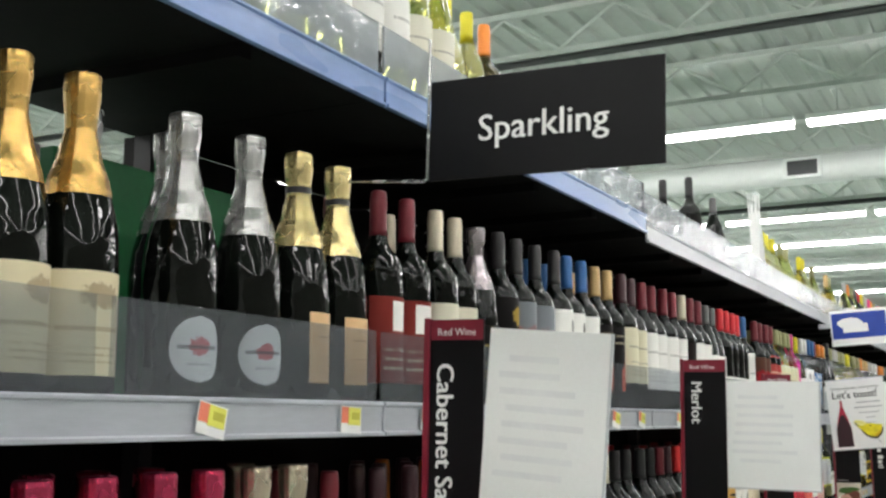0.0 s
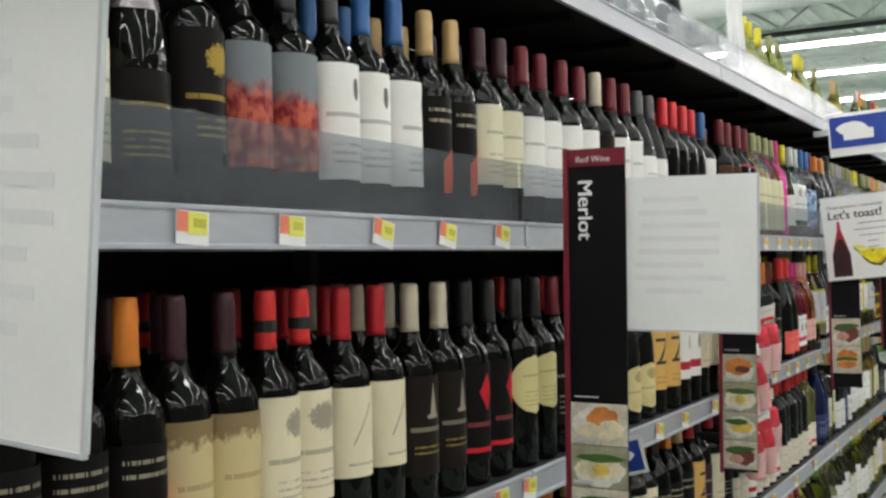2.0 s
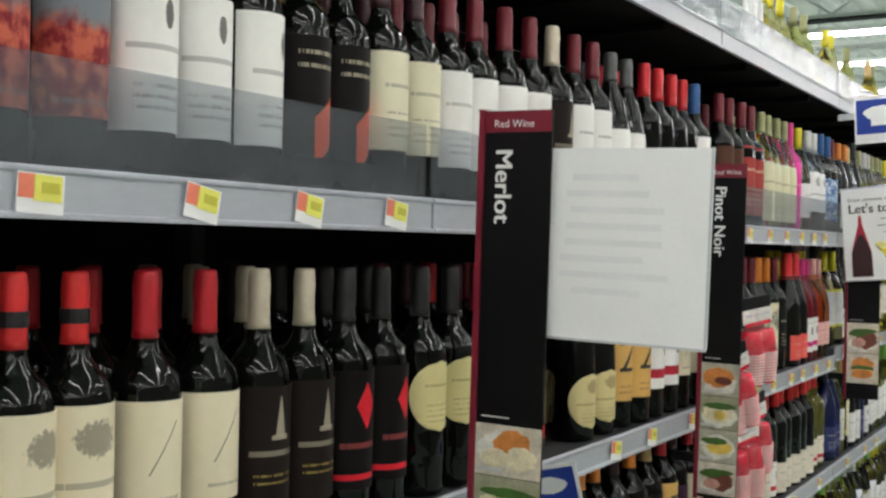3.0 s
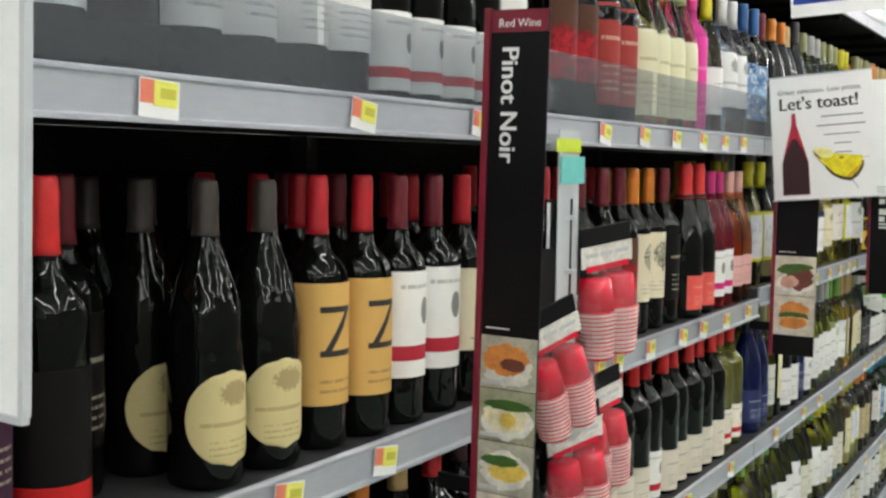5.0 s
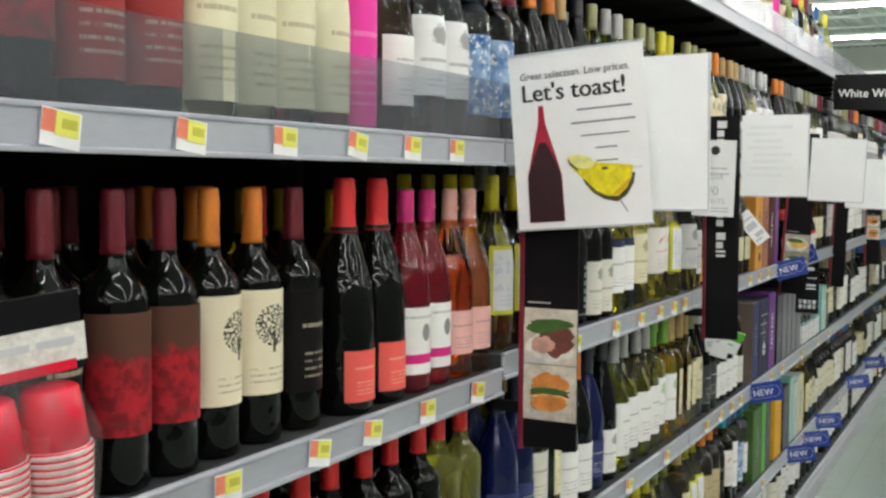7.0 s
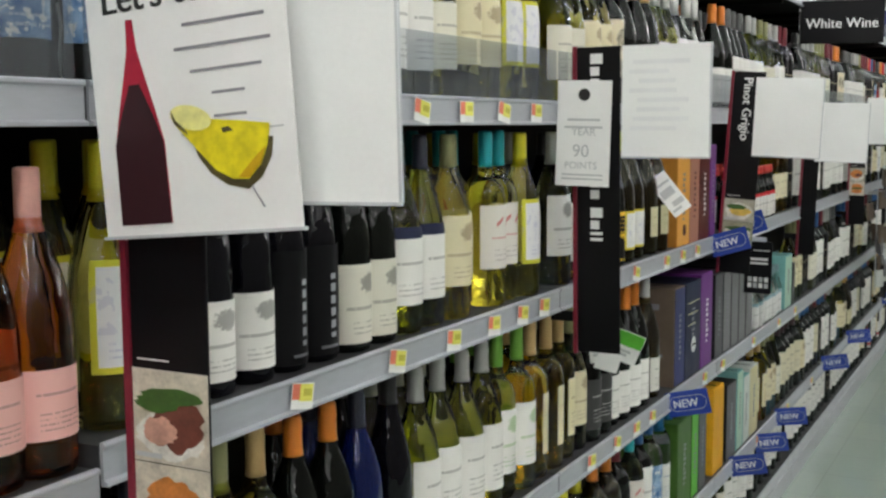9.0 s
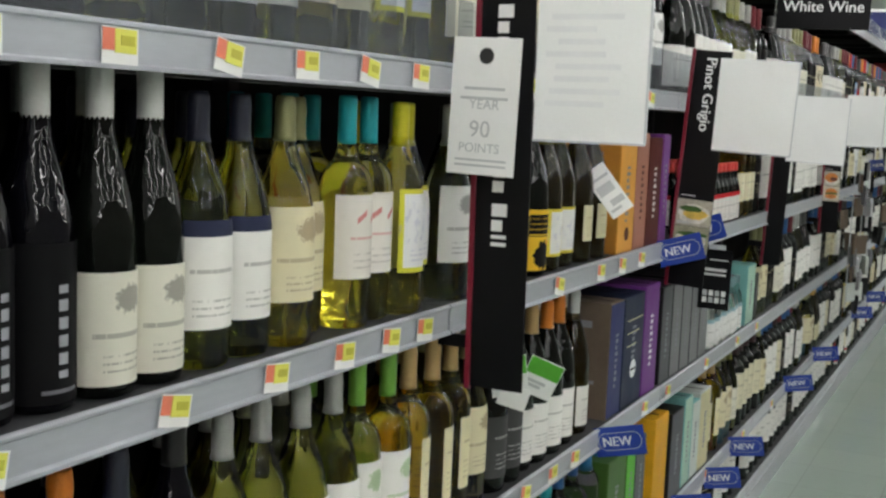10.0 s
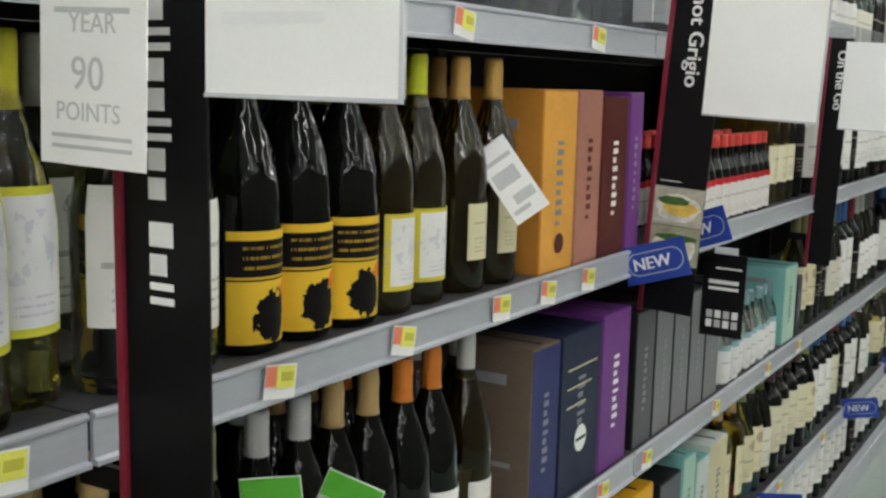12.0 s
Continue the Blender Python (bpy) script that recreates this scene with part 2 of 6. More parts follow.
GLASS = {
    "dark": glass("glass_dark", (0.003, 0.004, 0.003), 0.0),
    "navy": glass("glass_navy", (0.003, 0.003, 0.005), 0.0),
    "blue": glass("glass_blue", (0.006, 0.014, 0.10), 0.4),
    "olive": glass("glass_olive", (0.055, 0.036, 0.004), 0.85),
    "green": glass("glass_green", (0.74, 0.76, 0.22), 1.0),
    "pale": glass("glass_pale", (0.93, 0.87, 0.36), 1.0),
    "gold": glass("glass_gold", (0.90, 0.70, 0.10), 1.0),
    "straw": glass("glass_straw", (0.80, 0.76, 0.16), 0.9),
    "lime": glass("glass_lime", (0.16, 0.45, 0.05), 0.8),
    "clear": glass("glass_clear", (0.90, 0.93, 0.90), 1.0),
    "rose": glass("glass_rose", (0.92, 0.32, 0.12), 1.0),
    "ruby": glass("glass_ruby", (0.34, 0.012, 0.03), 0.7),
    "pinkw": glass("glass_pink", (0.75, 0.05, 0.30), 0.2),
}
FOILS = {}


def foil(col, rough=0.38, metal=0.15):
    key = (col, rough, metal)
    if key not in FOILS:
        FOILS[key] = surface("capsule_foil", col, rough, metal, 0.12, 30, 220, 0.25)
    return FOILS[key]


M_LIP = surface("shelf_edge_paint", (0.43, 0.45, 0.49), 0.38, 0.1, 0.12, 5, 120, 0.1, (1, 0.25, 1))
# the blue is a reflection in the top strip, put into its colour
M_LIPBLUE = surface("shelf_edge_blue_reflection", (0.20, 0.30, 0.55), 0.3, 0.0, 0.15, 5, 120, 0.1, (1, 0.25, 1))
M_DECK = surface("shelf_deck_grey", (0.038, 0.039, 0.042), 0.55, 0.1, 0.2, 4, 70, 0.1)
# near-black for the top shelf: the shade beneath it is put into the colour
M_UNDERSHADE = surface("shelf_under_shade", (0.008, 0.007, 0.007), 0.8, 0.0, 0.3, 5, 60, 0.1, sheen=0.15)
# grey of the unseen opposite wall, set for its bounce onto the labels
M_STANDIN = surface("stand_in_wall_grey", (0.24, 0.23, 0.215), 0.7, 0.0, 0.3, 3, 40, 0.15, sheen=0.15)
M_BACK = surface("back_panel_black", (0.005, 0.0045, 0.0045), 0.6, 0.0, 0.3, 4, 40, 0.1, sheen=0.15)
M_POST = surface("upright_black", (0.02, 0.02, 0.022), 0.45, 0.3, 0.2, 8, 60, 0.1)
M_WALL = surface("wall_paint", (0.48, 0.49, 0.46), 0.7, 0.0, 0.08, 0.6, 30, 0.15)
M_DECKCEIL = surface("ceiling_paint", (0.50, 0.55, 0.51), 0.75, 0.0, 0.10, 0.5, 12, 0.2)
M_STEEL = surface("joist_paint", (0.46, 0.51, 0.47), 0.6, 0.0, 0.12, 1.5, 30, 0.15)
M_PIPE = surface("conduit_dark", (0.05, 0.055, 0.055), 0.5, 0.4, 0.2, 6, 50, 0.1)
M_DUCT = surface("duct_white", (0.80, 0.84, 0.82), 0.5, 0.0, 0.06, 1, 20, 0.1)
M_BLACK = surface("flag_black_plastic", (0.005, 0.005, 0.006), 0.42, 0.0, 0.25, 8, 150, 0.08, sheen=0.2)
M_RED = surface("flag_red_plastic", (0.20, 0.012, 0.030), 0.4, 0.0, 0.15, 8, 120, 0.08)
M_PAPER = surface("paper_white", (0.88, 0.89, 0.88), 0.7, 0.0, 0.04, 7, 200, 0.06)
M_WHITE = surface("print_white", (0.88, 0.88, 0.87), 0.6, 0.0, 0.03, 20, 200, 0.03)
M_INK = surface("print_black", (0.02, 0.02, 0.02), 0.6, 0.0, 0.1, 20, 200, 0.0)
M_GREYINK = surface("print_grey", (0.55, 0.56, 0.57), 0.7, 0.0, 0.1, 20, 200, 0.0)
M_FAINT = surface("print_faint", (0.815, 0.825, 0.83), 0.7, 0.0, 0.05, 20, 200, 0.0)
M_TAGY = surface("tag_yellow", (0.80, 0.78, 0.14), 0.5, 0.0, 0.08, 30, 200, 0.0)
M_TAGR = surface("tag_red", (0.82, 0.22, 0.13), 0.5, 0.0, 0.08, 30, 200, 0.0)
M_BLUE = surface("card_blue", (0.015, 0.05, 0.33), 0.4, 0.0, 0.12, 14, 150, 0.05)
M_TEAL = surface("tag_teal", (0.16, 0.62, 0.58), 0.4, 0.0, 0.1, 20, 150, 0.05)
M_LIME = surface("tag_lime", (0.62, 0.75, 0.02), 0.45, 0.0, 0.1, 20, 150, 0.05)
M_CUPRED = surface("cup_red", (0.72, 0.012, 0.04), 0.25, 0.0, 0.1, 20, 150, 0.05)
M_CUPW = surface("cup_white", (0.84, 0.74, 0.70), 0.35, 0.0, 0.06, 20, 150, 0.05)
M_WIRE = surface("wire_chrome", (0.6, 0.6, 0.6), 0.25, 0.9, 0.1, 30, 100, 0.0)


def clear_plastic(name, see, tint, rough, body=(0.75, 0.78, 0.8)):
    m, nt, b = mat(name)
    setp(b, body, rough)
    tr = nt.nodes.new("ShaderNodeBsdfTransparent")
    tr.inputs[0].default_value = (*tint, 1)
    mx = nt.nodes.new("ShaderNodeMixShader")
    n = noise_node(nt, 7, 4, stretch=(1, 0.4, 1))
    f = math_node(nt, "ADD", see - 0.1, math_node(nt, "MULTIPLY", n, 0.2), True)
    nt.links.new(f, mx.inputs[0])
    nt.links.new(b.outputs[0], mx.inputs[1])
    nt.links.new(tr.outputs[0], mx.inputs[2])
    nt.links.new(mx.outputs[0], nt.nodes["Material Output"].inputs[0])
    return m


M_ACRYL = clear_plastic("acrylic_guard_clear", 0.84, (0.88, 0.9, 0.92), 0.10, (0.30, 0.32, 0.34))
M_GLINT = clear_plastic("acrylic_guard_wavy", 0.52, (0.88, 0.9, 0.92), 0.06, (0.42, 0.45, 0.48))
bump(M_GLINT.node_tree, M_GLINT.node_tree.nodes["Principled BSDF"], noise_node(M_GLINT.node_tree, 14, 3, stretch=(1, 0.6, 1)), 0.9, 0.012)
M_FILM = clear_plastic("plastic_film", 0.90, (0.97, 0.97, 0.97), 0.12, (0.35, 0.35, 0.35))
bump(M_FILM.node_tree, M_FILM.node_tree.nodes["Principled BSDF"], noise_node(M_FILM.node_tree, 40, 3), 0.8, 0.008)
M_WRAP = clear_plastic("plastic_wrap_clear", 0.78, (0.95, 0.96, 0.97), 0.08, (0.80, 0.82, 0.84))
bump(M_WRAP.node_tree, M_WRAP.node_tree.nodes["Principled BSDF"], noise_node(M_WRAP.node_tree, 60, 3), 0.9, 0.01)
M_FROST = clear_plastic("plastic_strip", 0.28, (0.9, 0.92, 0.93), 0.3)

m, nt, b = mat("strip_tube_light")
e = nt.nodes.new("ShaderNodeEmission")
e.inputs[0].default_value, e.inputs[1].default_value = (1.0, 0.965, 0.955, 1), STRIP_GLOW
nt.links.new(e.outputs[0], nt.nodes["Material Output"].inputs[0])
M_TUBE = m

# polished pale vinyl tile with scuffs and faint joints
m, nt, b = mat("floor_vinyl")
co = nt.nodes.new("ShaderNodeTexCoord").outputs["Object"]
br = nt.nodes.new("ShaderNodeTexBrick")
br.offset = 0.0
br.inputs["Scale"].default_value = 1.0
br.inputs["Brick Width"].default_value = br.inputs["Row Height"].default_value = 0.305
br.inputs["Mortar Size"].default_value = 0.0015
br.inputs["Color1"].default_value, br.inputs["Color2"].default_value = (0.37, 0.455, 0.40, 1), (0.40, 0.48, 0.425, 1)
br.inputs["Mortar"].default_value = (0.30, 0.36, 0.32, 1)
nt.links.new(co, br.inputs["Vector"])
n1, n2 = noise_node(nt, 1.3, 5, co), noise_node(nt, 60, 4, co)
col = mix_col(nt, math_node(nt, "MULTIPLY", n2, 0.18), br.outputs["Color"], (0.27, 0.32, 0.285))
nt.links.new(col, b.inputs["Base Color"])
nt.links.new(math_node(nt, "ADD", 0.02, math_node(nt, "MULTIPLY", n1, 0.12)), b.inputs["Roughness"])
bump(nt, b, noise_node(nt, 3, 2, co), 0.04, 0.003)
M_FLOOR = m


# ---- mesh helpers ----
def mesh(name, verts, faces, mats, uvs=None, smooth=False, face_mats=None):
    me = bpy.data.meshes.new(name)
    me.from_pydata(verts, [], faces)
    for mt in (mats if isinstance(mats, (list, tuple)) else [mats]):
        me.materials.append(mt)
    if smooth:
        me.polygons.foreach_set("use_smooth", [True] * len(me.polygons))
    if face_mats:
        me.polygons.foreach_set("material_index", face_mats)
    if uvs:
        lay = me.uv_layers.new(name="UVMap")
        for loop in me.loops:
            lay.data[loop.index].uv = uvs[loop.vertex_index]
    me.update()
    return me


def child(name, me, parent, label="", at=None):
    ob = new(name, me)
    ob.parent = parent
    if at is not None:
        ob.matrix_basis = at
    if label:
        ob["label"] = label
    return ob


def bm_box(bm, x0, x1, y0, y1, z0, z1, bevel=0.0):
    r = bmesh.ops.create_cube(bm, size=1, matrix=Matrix.Translation(((x0 + x1) / 2, (y0 + y1) / 2, (z0 + z1) / 2)) @ Matrix.Diagonal((x1 - x0, y1 - y0, z1 - z0, 1)))
    if bevel:
        vs = set(r["verts"])
        bmesh.ops.bevel(bm, geom=[e for e in bm.edges if e.verts[0] in vs and e.verts[1] in vs], offset=bevel, segments=2, affect="EDGES", profile=0.6)


def bm_mesh(bm, name, material, smooth=False):
    me = bpy.data.meshes.new(name)
    bm.to_mesh(me)
    bm.free()
    me.materials.append(material)
    if smooth:
        me.polygons.foreach_set("use_smooth", [True] * len(me.polygons))
    return me


def box_mesh(name, dims, material, bevel=0.0):
    bm = bmesh.new()
    bm_box(bm, *dims, bevel)
    return bm_mesh(bm, name, material)


def box_part(name, dims, material, parent, label="", bevel=0.0):
    return child(name, box_mesh(name, dims, material, bevel), parent, label)


def empty(name, m, label, category, group="", kind=""):
    ob = new(name)
    ob.matrix_basis = m
    return tagged(ob, label, category, group, kind)


def lathe(profile, seg=20, z_off=0.0):
    verts, faces = [], []
    for r, z in profile:
        for k in range(seg):
            a = 2 * math.pi * k / seg
            verts.append((r * math.cos(a), r * math.sin(a), z + z_off))
    n = len(profile)
    for i in range(n - 1):
        for k in range(seg):
            k2 = (k + 1) % seg
            faces.append((i * seg + k, i * seg + k2, (i + 1) * seg + k2, (i + 1) * seg + k))
    faces.append(tuple(range(seg - 1, -1, -1)))
    faces.append(tuple((n - 1) * seg + k for k in range(seg)))
    return verts, faces


FONT_CACHE = {}


def text_mesh(body, size, material, extrude=0.0008, align="LEFT"):
    key = (body, size, material.name, align)
    if key not in FONT_CACHE:
        cu = bpy.data.curves.new("lettering", "FONT")
        cu.body, cu.size, cu.extrude, cu.align_x, cu.resolution_u = body, size, extrude, align, 3
        tmp = bpy.data.objects.new("lettering", cu)
        me = bpy.data.meshes.new_from_object(tmp)
        bpy.data.objects.remove(tmp)
        me.materials.clear()
        me.materials.append(material)
        FONT_CACHE[key] = me
    return FONT_CACHE[key]


# ---- room ----
def room():
    def slab(name, dims, material, label, cat):
        ob = new(name, box_mesh(name, dims, material))
        return tagged(ob, label, cat, kind="structure")
    slab("floor", (-16, 16, -10, 42, -0.1, 0.0), M_FLOOR, "polished pale grey-green vinyl store floor", "floor")
    slab("wall_west", (-16.2, -16, -10, 42, 0, CEIL), M_WALL, "plain painted store wall", "wall")
    slab("wall_east", (16, 16.2, -10, 42, 0, CEIL), M_WALL, "plain painted store wall", "wall")
    slab("wall_south", (-16.2, 16.2, -10.2, -10, 0, CEIL), M_WALL, "plain painted store wall", "wall")
    slab("wall_north", (-16.2, 16.2, 42, 42.2, 0, CEIL), M_WALL, "plain painted store wall", "wall")
    # added out of view: its height and grey set the light on the shelves
    slab("partition_wall", (2.6, 2.7, -4, 18, 0, 2.25), M_STANDIN, "unseen plain grey stand-in wall opposite the wine shelves", "wall")
    # ribbed roof deck in one mesh
    verts, faces = [], []
    x = -16.2
    prof = []
    while x < 16.2:
        for dx, dz in ((0, 0.0), (0.10, 0.0), (0.13, 0.04), (0.23, 0.04)):
            prof.append((x + dx, CEIL + dz))
        x += 0.26
    for px, pz in prof:
        verts += [(px, -10.2, pz), (px, 42.2, pz)]
    for i in range(len(prof) - 1):
        faces.append((2 * i, 2 * i + 1, 2 * i + 3, 2 * i + 2))
    n0 = len(verts)
    verts += [(-16.2, -10.2, CEIL + 0.2), (16.2, -10.2, CEIL + 0.2), (16.2, 42.2, CEIL + 0.2), (-16.2, 42.2, CEIL + 0.2)]
    faces.append((n0, n0 + 1, n0 + 2, n0 + 3))
    tagged(new("ceiling", mesh("ceiling", verts, faces, M_DECKCEIL)), "white ribbed metal roof deck", "ceiling", kind="structure")


room()


def roof_truss(y, label):
    """An open-web joist that runs across the aisles."""
    th = empty("roof_truss", pose(0, y, 0), label, "truss", "roof trusses")
    zt, zb = CEIL - 0.03, CEIL - 0.55
    box_part("top_chord", (-15.9, 15.9, -0.05, 0.05, zt - 0.06, zt), M_STEEL, th)
    box_part("bottom_chord", (-15.9, 15.9, -0.05, 0.05, zb, zb + 0.06), M_STEEL, th)
    bm = bmesh.new()
    x = -15.6
    while x < 15.6:
        for a, c in ((x, x + 0.6), (x + 1.2, x + 0.6)):
            p, q = Vector((a, 0, zb + 0.06)), Vector((c, 0, zt - 0.06))
            d = q - p
            bmesh.ops.create_cone(bm, cap_ends=True, segments=6, radius1=0.02, radius2=0.02, depth=d.length, matrix=Matrix.Translation((p + q) / 2) @ d.to_track_quat("Z", "Y").to_matrix().to_4x4())
        x += 1.2
    tagged(child("web", bm_mesh(bm, "web", M_STEEL), th), kind="stuff")


for ty in (-4.0, 2.7, 10.9, 13.3, 16.6, 20.2, 22.7, 26.2, 31.0, 36.5):
    roof_truss(ty, "white painted open-web roof truss under the deck")


def pipe(name, y, z, r, x0, x1, material, label, cat):
    bm = bmesh.new()
    bmesh.ops.create_cone(bm, cap_ends=True, segments=14, radius1=r, radius2=r, depth=x1 - x0, matrix=Matrix.Translation(((x0 + x1) / 2, y, z)) @ Euler((0, radians(90), 0)).to_matrix().to_4x4())
    tagged(new(name, bm_mesh(bm, name, material, True)), label, cat)


pipe("conduit", 10.9, CEIL - 0.583, 0.035, -15.9, 15.9, M_PIPE, "dark conduit pipe along the roof truss", "pipe")
pipe("conduit", 20.2, CEIL - 0.588, 0.04, -15.9, 15.9, M_PIPE, "dark conduit pipe along the roof truss", "pipe")
th = empty("duct_grille", pose(-2.2, 16.385, CEIL - 0.75), "square white grille box on the air duct", "grille")
box_part("frame", (-0.26, 0.26, -0.01, 0.06, -0.15, 0.15), M_DUCT, th, bevel=0.02)
box_part("opening", (-0.20, 0.20, -0.014, -0.0102, -0.10, 0.10), M_PIPE, th, "dark grille opening")
pipe("air_duct", 16.6, CEIL - 0.748, 0.20, -15.9, 15.9, M_DUCT, "white round air duct below the roof", "duct")


def strip_light(y, x0, x1):
    th = empty("strip_light", pose((x0 + x1) / 2, y, CEIL - 0.62), "white fluorescent strip light, lit, hung under the roof", "ceiling light", "strip lights")
    h = (x1 - x0) / 2
    box_part("housing", (-h, h, -0.09, 0.09, 0.0, 0.07), M_DUCT, th, bevel=0.01)
    box_part("tube", (-h + 0.02, h - 0.02, -0.07, 0.07, -0.05, -0.004), M_TUBE, th, "glowing fluorescent tube")
    for sx in (-h * 0.7, h * 0.7):
        box_part("hanger", (sx - 0.006, sx + 0.006, -0.006, 0.006, 0.07, 0.58), M_STEEL, th)


for ly in STRIP_ROWS:
    x = -14.6
    while x < 14:
        strip_light(ly, x, x + 2.42)
        x += 2.56


# ---- gondola shelving, one unit a bay ----
def shelving_unit(i):
    y0 = BAY0 + i * BAY
    y1 = y0 + BAY
    ym = (y0 + y1) / 2
    th = empty("shelving_unit", pose(0, 0, 0), "dark gondola shelving unit with grey price channels, stocked with wine", "shelving unit", "gondola bays")
    e = 0.0015
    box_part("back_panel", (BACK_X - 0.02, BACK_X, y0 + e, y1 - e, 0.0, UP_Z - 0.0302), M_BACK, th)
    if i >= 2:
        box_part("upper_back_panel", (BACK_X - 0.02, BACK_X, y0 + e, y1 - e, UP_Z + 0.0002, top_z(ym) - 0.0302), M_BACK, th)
    box_part("kick_plate", (LIP_X - 0.03, LIP_X - 0.005, y0 + e, y1 - e, 0.0, BASE_Z - 0.045), M_LIP, th, "grey kick plate")
    for k, z in enumerate((BASE_Z, LOW2_Z, LOW_Z, mid_z(ym), UP_Z, top_z(ym))):
        top = k == 5
        deck = box_part("shelf", (BACK_X + 0.001, LIP_X - 0.004, y0 + e, y1 - e, z - 0.03, z), M_UNDERSHADE if top else M_DECK, th, "dark metal shelf")
        prof = [(-0.004, 0.003), (0.0, 0.003), (0.003, 0.001), (0.003, -0.002), (0.0, -0.004), (0.0, -LIP + 0.006), (0.005, -LIP + 0.004), (0.005, -LIP), (-0.004, -LIP)]
        n = len(prof)
        vs = [(LIP_X + px, yy, z + pz) for yy in (y0 + 2 * e, y1 - 2 * e) for px, pz in prof]
        fs = [tuple(range(n)), tuple(range(2 * n - 1, n - 1, -1))] + [(k, n + k, n + (k + 1) % n, (k + 1) % n) for k in range(n)]
        child("price_channel", mesh("price_channel", vs, fs, M_LIPBLUE if top and y0 < 3 else M_LIP), deck, "plastic price strip with a blue reflection in its colour" if top and y0 < 3 else "grey metal price channel")
        if k >= 4:
            bm = bmesh.new()
            h = 0.098 if k == 4 else 0.08
            bm_box(bm, LIP_X - 0.010, LIP_X - 0.006, y0 + 0.008, y1 - 0.008, z + 0.001, z + h, 0.001)
            g = child("acrylic_guard", bm_mesh(bm, "acrylic_guard", M_GLINT if top else M_ACRYL), deck, "clear acrylic front guard")
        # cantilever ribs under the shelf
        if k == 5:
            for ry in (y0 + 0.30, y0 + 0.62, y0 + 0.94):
                box_part("rib", (BACK_X + 0.01, LIP_X - 0.03, ry - 0.012, ry + 0.012, z - 0.048, z - 0.0302), M_UNDERSHADE, deck)
    for uy in (y0 + 0.016,):
        box_part("upright", (BACK_X + 0.0005, BACK_X + 0.035, uy - 0.014, uy + 0.014, 0.0, 2.02), M_POST, th, "slotted black upright")


for i in range(NBAYS):
    shelving_unit(i)


# ---- bottles ----
def smooth_profile(pts, n=3):
    """Rounds a bottle outline by cutting its corners."""
    out = [pts[0]]
    for i in range(1, len(pts) - 1):
        p, q, r = pts[i - 1], pts[i], pts[i + 1]
        a = min(0.25, 0.006 / max(1e-6, math.hypot(q[0] - p[0], q[1] - p[1])))
        c = min(0.25, 0.006 / max(1e-6, math.hypot(q[0] - r[0], q[1] - r[1])))
        out.append((q[0] + (p[0] - q[0]) * a, q[1] + (p[1] - q[1]) * a))
        out.append((q[0] + (r[0] - q[0]) * c, q[1] + (r[1] - q[1]) * c))
    out.append(pts[-1])
    return out


SHAPES = {
    "bordeaux": [(0.030, 0.0), (0.0375, 0.004), (0.0385, 0.186), (0.0380, 0.194), (0.0362, 0.202), (0.0328, 0.2095), (0.0280, 0.216), (0.0228, 0.2225), (0.0188, 0.230), (0.0162, 0.239), (0.0146, 0.250), (0.0136, 0.304), (0.0120, 0.308)],
    "burgundy": [(0.032, 0.0), (0.0405, 0.004), (0.0410, 0.150), (0.0375, 0.178), (0.0295, 0.208), (0.0205, 0.236), (0.0150, 0.254), (0.0138, 0.299), (0.0120, 0.303)],
    "hock": [(0.030, 0.0), (0.0375, 0.004), (0.0380, 0.160), (0.0350, 0.184), (0.0275, 0.217), (0.0195, 0.251), (0.0160, 0.273), (0.0145, 0.320), (0.0125, 0.324)],
    "champagne": [(0.034, 0.0), (0.0435, 0.005), (0.0440, 0.150), (0.0400, 0.178), (0.0300, 0.212), (0.0215, 0.244), (0.0180, 0.262), (0.0170, 0.312), (0.0140, 0.320)],
    "mini": [(0.018, 0.0), (0.0225, 0.003), (0.0225, 0.095), (0.0190, 0.112), (0.0120, 0.128), (0.0095, 0.140), (0.0095, 0.172), (0.0080, 0.176)],
    "spirit": [(0.028, 0.0), (0.0330, 0.004), (0.0330, 0.205), (0.0300, 0.222), (0.0190, 0.240), (0.0150, 0.252), (0.0150, 0.292), (0.0130, 0.296)],
}


def slim(r):
    """Necks a little slimmer than the bodies."""
    t = min(1.0, max(0.0, (r - 0.016) / 0.014))
    return r * 0.955 * (0.86 + 0.14 * t * t * (3 - 2 * t))


SHAPES = {k: [(slim(r) if k != "mini" else r * 0.955, z) for r, z in p] for k, p in SHAPES.items()}
NECK = {"bordeaux": 0.243, "burgundy": 0.250, "hock": 0.266, "champagne": 0.248, "mini": 0.150, "spirit": 0.262}


def radius_at(shape, z):
    p = SHAPES[shape]
    for (r0, z0), (r1, z1) in zip(p, p[1:]):
        if z0 <= z <= z1:
            return r0 + (r1 - r0) * (z - z0) / max(1e-6, z1 - z0)
    return p[-1][0]


MESHES = {}


def body_mesh(shape, gl):
    key = ("body", shape, gl)
    if key not in MESHES:
        v, f = lathe(smooth_profile(SHAPES[shape]), 26)
        MESHES[key] = mesh("bottle_glass", v, f, GLASS[gl], smooth=True)
    return MESHES[key]


